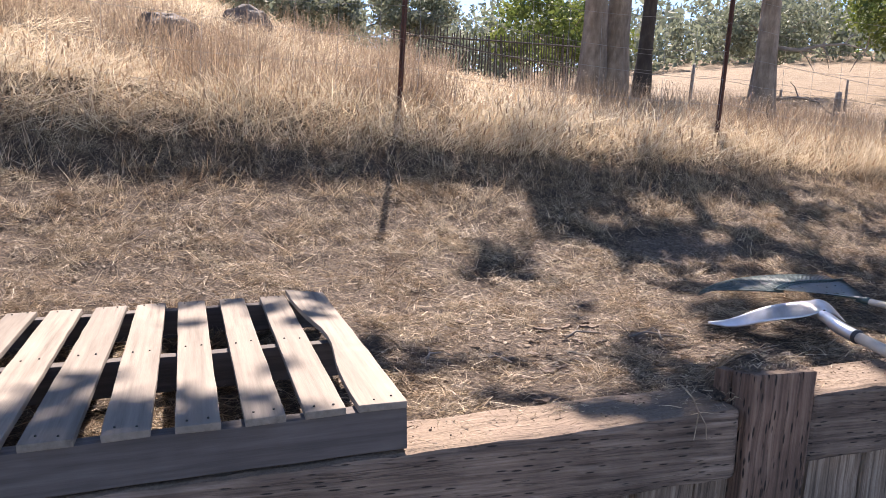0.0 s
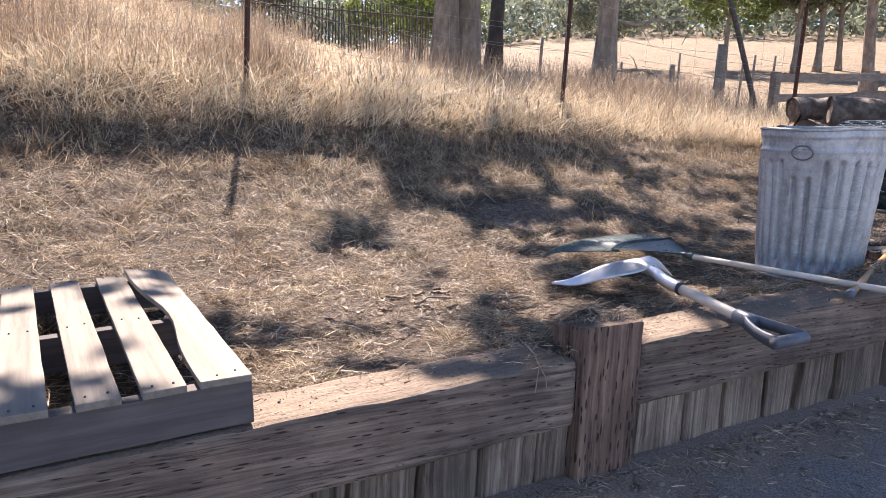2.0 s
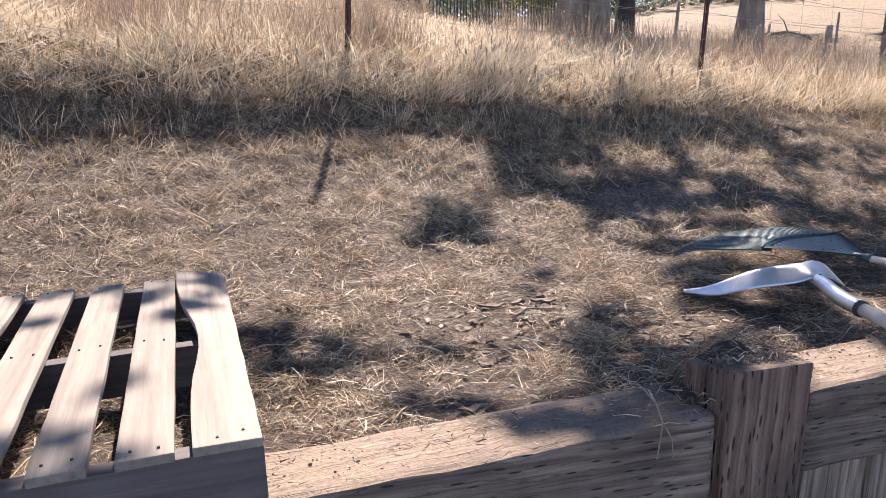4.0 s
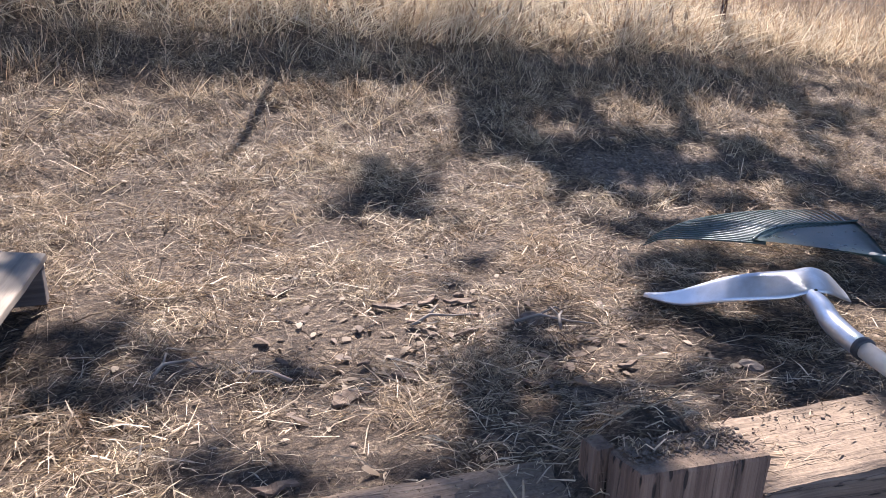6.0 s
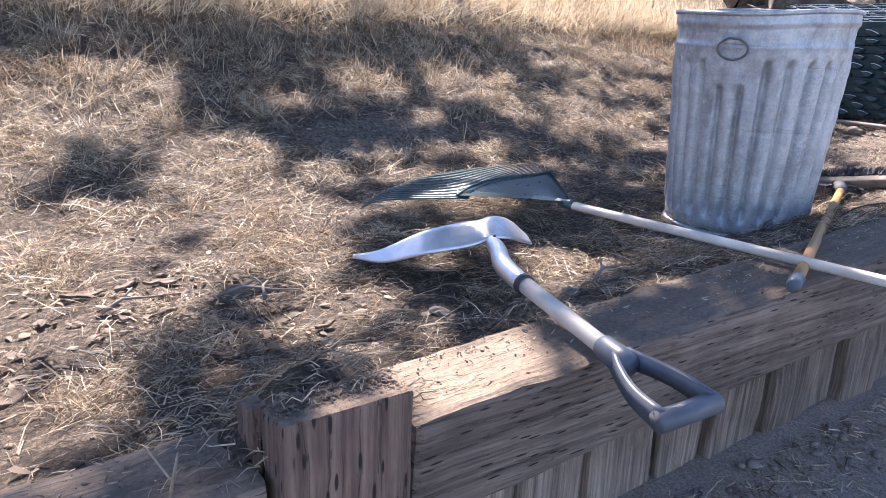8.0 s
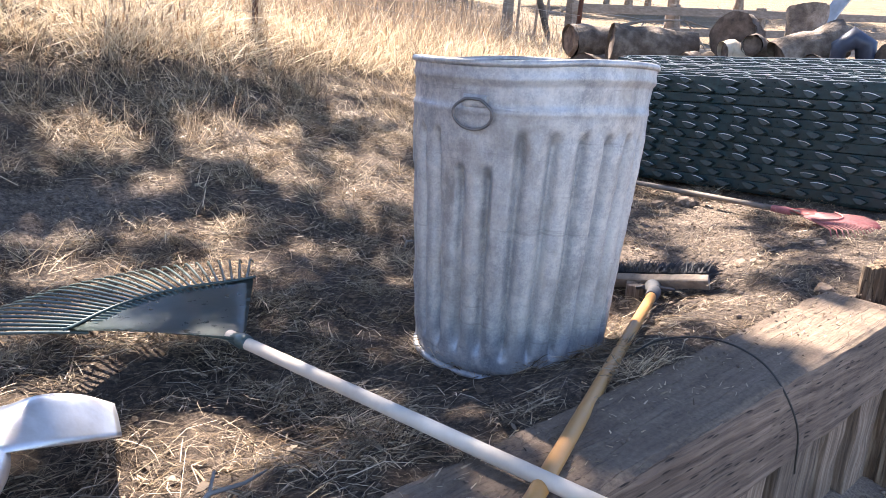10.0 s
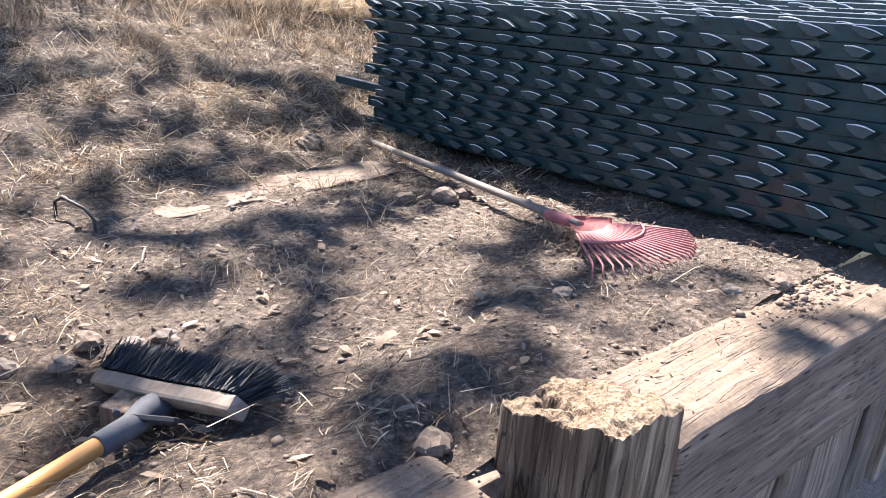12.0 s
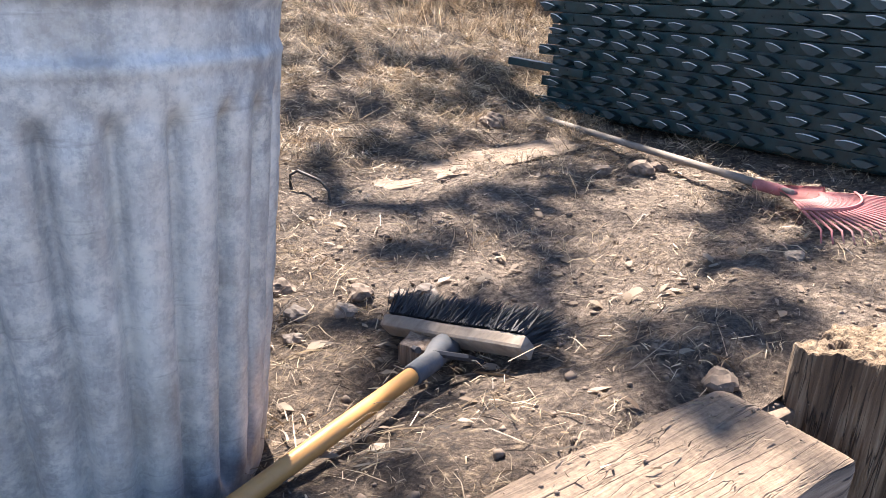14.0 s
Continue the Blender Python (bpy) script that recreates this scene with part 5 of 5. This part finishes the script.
def snag(pts, r, twigs, seed):
    """A bare dead branch with side twigs."""
    rr = random.Random(seed)
    p = thing("dead_branch", "bare grey dead branch beside a trunk", "branch")
    pts = [Vector(q) for q in pts]
    part("stem", tube(pts, [r * (1 - 0.8 * i / (len(pts) - 1)) for i in range(len(pts))], 7, wobble=0.2), GREYWOOD, p, "", True)
    for k in range(twigs):
        a = pts[rr.randrange(1, len(pts))]
        d = Vector((rr.uniform(-0.3, 0.6), rr.uniform(-0.2, 0.2), rr.uniform(-0.45, 0.25)))
        part("twig", tube([a, a + d * 0.5 + Vector((0, 0, 0.05)), a + d], [r * 0.4, r * 0.25, r * 0.1], 5), GREYWOOD, p)


snag([(8.95, 9.55, 2.75), (9.25, 9.4, 2.72), (9.6, 9.3, 2.82), (9.95, 9.2, 2.86), (10.3, 9.1, 2.8)], 0.035, 9, 5)
snag([(8.95, 9.5, 1.95), (9.3, 9.35, 2.0), (9.6, 9.25, 1.95), (9.75, 9.2, 1.82)], 0.03, 5, 6)
snag([(6.65, 4.2, 1.40), (6.9, 4.1, 1.47), (7.2, 3.95, 1.50), (7.45, 3.7, 1.42)], 0.014, 3, 7)

# far woods along the skyline
n = 120000
az = rng.uniform(-0.35, 1.5, n)
dist = rng.uniform(70, 125, n)
clump = np.round(az * 60) + 7.3 * np.round(dist / 9)
rc = np.abs(np.sin(clump * 12.9898) * 43758.5453) % 1
wx, wy = dist * np.sin(az), dist * np.cos(az)
keep = rc > 0.35
wz = height(wx, wy) + (0.8 + 7.5 * rc) * rng.uniform(0, 1, n) ** 0.8
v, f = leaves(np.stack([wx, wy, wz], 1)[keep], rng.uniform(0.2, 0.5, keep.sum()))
raw("far_woods", v, f, LEAF_FAR, None, "far green woods along the skyline, paled by haze in the colour", "woods")

# ---- dry grass ----


def scatter(n, x0, x1, y0, y1):
    return rng.uniform(x0, x1, n), rng.uniform(y0, y1, n)


# straw lying on the terrace and the slope, matted in clumps with dark soil between
n = 680000
x, y = scatter(n, -2.3, 7.2, 1.6, 5.05)
clump = wave(x, y, 9, 51) + 0.8 * wave(x, y, 21, 52) + 0.5 * wave(x, y, 45, 53)
share = straw_share(x, y)
keep = rng.uniform(size=n) < np.clip(0.42 + 1.3 * clump, 0.05, 1) * (share * 0.95 + 0.05)
x, y, clump = x[keep], y[keep], clump[keep]
n = len(x)
a = rng.uniform(0, 2 * np.pi, n) + 0.8 * wave(x, y, 5, 54)
ln = (0.015 + rng.exponential(0.024, n).clip(0, 0.13)) * (0.55 + 0.45 * straw_share(x, y))
lift = 0.046 * np.clip(clump, 0, 1)
base = np.stack([x, y, height(x, y) + rng.uniform(0.0, 1, n) * (0.006 + lift)], 1)
tx, ty = x + ln * np.cos(a), np.maximum(y + ln * np.sin(a), 1.585)
tip = np.stack([tx, ty, height(tx, ty) + np.abs(rng.normal(0, 0.008, n)) + lift * rng.uniform(0, 1.4, n)], 1)
v, f = blades(base, tip, 0.0007 + rng.exponential(0.0008, n).clip(0, 0.0032), np.stack([rng.normal(0, 0.0035, n), rng.normal(0, 0.0035, n), rng.uniform(0, 0.008, n)], 1))
raw("fallen_straw", v, f, STRAW, None, "dry straw lying over dirt", "straw")

# long loose stalks over the matted straw
n = 5200
x, y = scatter(n, -1.5, 5.2, 1.66, 4.4)
keep = rng.uniform(size=n) < 0.06 + 0.94 * straw_share(x, y) ** 1.5
x, y = x[keep], y[keep]
n = len(x)
a = rng.uniform(0, 2 * np.pi, n)
ln = rng.uniform(0.04, 0.15, n)
tx, ty = x + ln * np.cos(a), np.maximum(y + ln * np.sin(a), 1.64)
base = np.stack([x, y, height(x, y) + rng.uniform(0.002, 0.03, n)], 1)
tip = np.stack([tx, ty, height(tx, ty) + rng.uniform(0.002, 0.045, n)], 1)
v, f = blades(base, tip, rng.uniform(0.0008, 0.0018, n), np.stack([rng.normal(0, 0.014, n), rng.normal(0, 0.014, n), rng.uniform(0.0, 0.015, n)], 1))
raw("straw_stalks", v, f, STALK, None, "long dry stalks lying over straw", "straw")

# bits of straw and dust on the ties and at the wall's foot
n = 8200
x = rng.uniform(-1.6, 6.0, n)
on = rng.uniform(size=n) < 0.2
on &= (np.abs(x - 1.52) > 0.14) & (np.abs(x - 4.15) > 0.14)
y = wall_y(x) + np.where(on, 0.025 + 0.17 * rng.uniform(0, 1, n) ** 0.6, -0.02 - rng.exponential(0.10, n))
z = np.where(on, tie_top(x) + 0.003, asphalt(x, y) + 0.03 * step(y, 1.26, 1.48) + 0.006)
a = rng.uniform(0, 6.28, n)
ln = rng.uniform(0.01, 0.06, n) * np.where(on, 0.4, 1)
base = np.stack([x, y, z], 1)
d = np.stack([np.cos(a) * ln, np.sin(a) * ln * np.where(on, 0.4, 1), rng.uniform(0.0, 0.008, n)], 1)
v, f = blades(base, base + d, rng.uniform(0.0014, 0.0035, n))
raw("straw_bits", v, f, STRAW, None, "loose straw bits on the wall and asphalt", "straw")

# straw caught on and behind the post
n = 650
x = rng.normal(1.50, 0.11, n)
y = 1.48 + 0.28 * rng.uniform(0, 1, n)
on = (np.abs(x - 1.519) < 0.1) & (y < 1.53)
z = np.where(on, 0.521, np.where((y > 1.6) | (np.abs(x - 1.519) < 0.1), height(x, np.maximum(y, 1.54)), np.maximum(tie_top(x), height(x, np.maximum(y, 1.54))))) + rng.uniform(0.0, 0.02, n) * (y > 1.58)
a = rng.uniform(0, 6.28, n)
ln = np.where(on, 0.02, 0.05) * rng.uniform(0.4, 1.6, n)
base = np.stack([x, y, z], 1)
v, f = blades(base, base + np.stack([np.cos(a) * ln, np.sin(a) * ln * 0.5, rng.uniform(0, 0.012, n)], 1), rng.uniform(0.001, 0.003, n), np.stack([0 * x, 0 * x, rng.uniform(0, 0.012, n)], 1))
raw("caught_straw", v, f, STRAW, None, "straw caught around the wall post", "straw")

# earth crumbs and pebbles
n = 34000
x, y = scatter(n, -1.5, 6.5, 1.55, 4.6)
keep = rng.uniform(size=n) < 0.12 + 0.88 * (1 - straw_share(x, y))
x, y = x[keep], y[keep]
r = 0.0016 + rng.exponential(0.0018, len(x)).clip(0, 0.007)
v, f = lumps(np.stack([x, y, height(x, y) + r * 0.3], 1), r)
raw("earth_crumbs", v, f, CLOD, None, "crumbs of dry brown earth", "earth")
n = 5200
x = np.concatenate([rng.uniform(-1.6, 6.0, 3600), rng.uniform(1.425, 1.615, 1000), rng.uniform(-1.6, 1.4, 600)])
y = wall_y(x) + 0.02 + 0.17 * rng.uniform(0, 1, n) ** 0.5
on_post = np.abs(x - 1.519) < 0.105
on_stub = np.abs(x - 4.155) < 0.09
y = np.where(on_post, 1.462 + 0.07 * rng.uniform(0, 1, n) ** 0.6, np.where(on_stub, 1.38 + 0.14 * rng.uniform(0, 1, n), y))
keep = np.where(on_post | on_stub, True, rng.uniform(size=n) < 0.4 + 0.6 * wave(x, y, 7, 71))
r = 0.001 + rng.exponential(0.001, n).clip(0, 0.004)
z = np.where(on_post, 0.519, tie_top(x) + 0.001)
keep &= ~on_stub
v, f = lumps(np.stack([x, y, z], 1)[keep], r[keep])
raw("wall_crumbs", v, f, CLOD, None, "crumbs of earth on top of the timber wall", "earth")
n = 380
x, y = rng.normal(4.99, 0.09, n), np.clip(rng.normal(1.50, 0.035, n), 1.40, 1.62)
r = 0.0015 + rng.exponential(0.0025, n).clip(0, 0.009)
v, f = lumps(np.stack([x, y, tie_top(x) + r * 0.3], 1), r)
raw("earth_heap", v, f, CLOD, None, "broken earth clods heaped on the timber wall", "earth")
n = 1500
x = rng.uniform(-1.0, 6.0, n)
y = wall_y(x) - 0.01 - rng.exponential(0.13, n)
r = 0.002 + rng.exponential(0.004, n).clip(0, 0.014)
v, f = lumps(np.stack([x, y, asphalt(x, y) + 0.03 * step(y, 1.26, 1.48) + r * 0.3], 1), r)
raw("gravel", v, f, STONE, None, "loose gravel along the foot of the wall", "gravel")

# fallen leaves and bark chips
n = 900
x = np.concatenate([rng.uniform(-1, 6, n), rng.normal(1.5, 0.35, 260), rng.uniform(0.5, 6, 240)])
y = np.concatenate([rng.uniform(1.64, 4.2, n), rng.normal(2.2, 0.16, 260), 1.40 - rng.exponential(0.12, 240)])
z = np.where(y > 1.57, height(x, np.maximum(y, 1.57)), asphalt(x, y) + 0.03 * step(y, 1.26, 1.48)) + 0.008
v, f = curled(np.stack([x, y, z - 0.004], 1), rng.uniform(0.006, 0.018, len(x)))
lx, ly = scatter(150, 3.5, 5.2, 1.6, 3.0)
v2, f2 = curled(np.stack([lx, ly, height(lx, ly) + 0.006], 1), rng.uniform(0.008, 0.021, 150))
raw("fallen_leaves", v2, f2, DEADLEAF, None, "pale dry leaves scattered on bare dirt", "leaves")
raw("fallen_leaves", v, f, DEADLEAF, None, "small dry fallen leaves", "leaves")
x, y = rng.normal(1.5, 0.28, 90), np.abs(rng.normal(2.2, 0.14, 90) - 1.62) + 1.62
v, f = curled(np.stack([x, y, height(x, y) + 0.006], 1), rng.uniform(0.008, 0.024, 90))
raw("bark_chips", v, f, BARKCHIP, None, "broken dark bark chips on straw", "bark")

# stubble and short tufts on the slope
nt = 2600
cx, cy = scatter(nt, -2.6, 7.2, 2.4, 5.3)
keep = rng.uniform(size=nt) < np.clip((cy - 2.3) / 2.2, 0.06, 1) * straw_share(cx, cy)
cx, cy = cx[keep], cy[keep]
k = 16
x = np.repeat(cx, k) + rng.normal(0, 0.03, len(cx) * k)
y = np.repeat(cy, k) + rng.normal(0, 0.03, len(cx) * k)
n = len(x)
hgt = rng.uniform(0.03, 0.13, n) * (0.6 + 0.9 * step(y, 3.6, 5.2))
base = np.stack([x, y, height(x, y) - 0.005], 1)
tip = base + np.stack([rng.normal(0, 0.05, n), rng.normal(0, 0.05, n), hgt], 1)
v, f = blades(base, tip, rng.uniform(0.0018, 0.004, n))
raw("stubble", v, f, STRAW, None, "short dry grass tufts on the slope", "grass")

# tall grass beyond and along the fence
n = 150000
u = rng.uniform(0, 1, n)
y = 4.8 + 10.0 * u ** 1.9
x = rng.uniform(-1, 1, n) * (4.0 + 0.75 * y) + 0.35 * y + 1.0
edge = 5.0 + 0.12 * wave(x, y * 0, 3, 31) - 0.25 * step(x, 5, 7)
keep = y > edge - rng.exponential(0.12, n)
x, y = x[keep], y[keep]
n = len(x)
tall = 0.75 + 0.5 * wave(x, y, 1.2, 33) + 0.5 * wave(x, y, 4.5, 34)
tall = np.clip(tall, 0.25, 1.6) * (1 - 0.35 * step(y, 5.6, 7.0))
hgt = (0.06 + rng.gamma(2.0, 0.065, n).clip(0, 0.42)) * tall
base = np.stack([x, y, height(x, y) - 0.01], 1)
tip = base + np.stack([rng.normal(0.02, 0.15, n) + 0.12 * wave(x, y, 3, 35), rng.normal(0, 0.14, n), hgt * 0.9], 1)
v, f = blades(base, tip, rng.uniform(0.002, 0.0055, n) * (1 + 0.09 * (y - 5)), np.stack([rng.normal(0, 0.02, n), rng.normal(0, 0.02, n), hgt * 0.1], 1))
raw("tall_grass", v, f, TALLGRASS, None, "tall golden dry grass on the hillside", "grass")
hd = rng.uniform(size=n) < 0.16
c = tip[hd]
v, f = blades(c - [0, 0, 0.03], c + np.stack([rng.normal(0, 0.015, hd.sum()), rng.normal(0, 0.015, hd.sum()), rng.uniform(0.01, 0.03, hd.sum())], 1), rng.uniform(0.008, 0.014, hd.sum()))
raw("seed_heads", v, f, SEED, None, "brown seed heads of dry grass", "grass")

# brown weeds with fluffy heads among the grass
nw = 1000
u = rng.uniform(0, 1, nw)
cy = 5.3 + 7.0 * u ** 1.4
cx = rng.uniform(-1, 1, nw) * (3.0 + 0.6 * cy) + 0.3 * cy
keep = wave(cx, cy, 1.1, 61) > -0.05
cx, cy = cx[keep], cy[keep]
k = 34
x = np.repeat(cx, k) + rng.normal(0, 0.10, len(cx) * k)
y = np.repeat(cy, k) + rng.normal(0, 0.10, len(cx) * k)
n = len(x)
base = np.stack([x, y, height(x, y)], 1)
tip = base + np.stack([rng.normal(0, 0.10, n), rng.normal(0, 0.10, n), rng.uniform(0.12, 0.5, n)], 1)
v, f = blades(base, tip, rng.uniform(0.003, 0.006, n))
raw("dry_weeds", v, f, WEED, None, "brown dry weeds among tall grass", "weeds")
hd = rng.uniform(size=n) < 0.5
v, f = leaves(tip[hd], rng.uniform(0.005, 0.014, hd.sum()))
raw("weed_heads", v, f, FLUFF, None, "pale fluffy heads of dry weeds", "weeds")
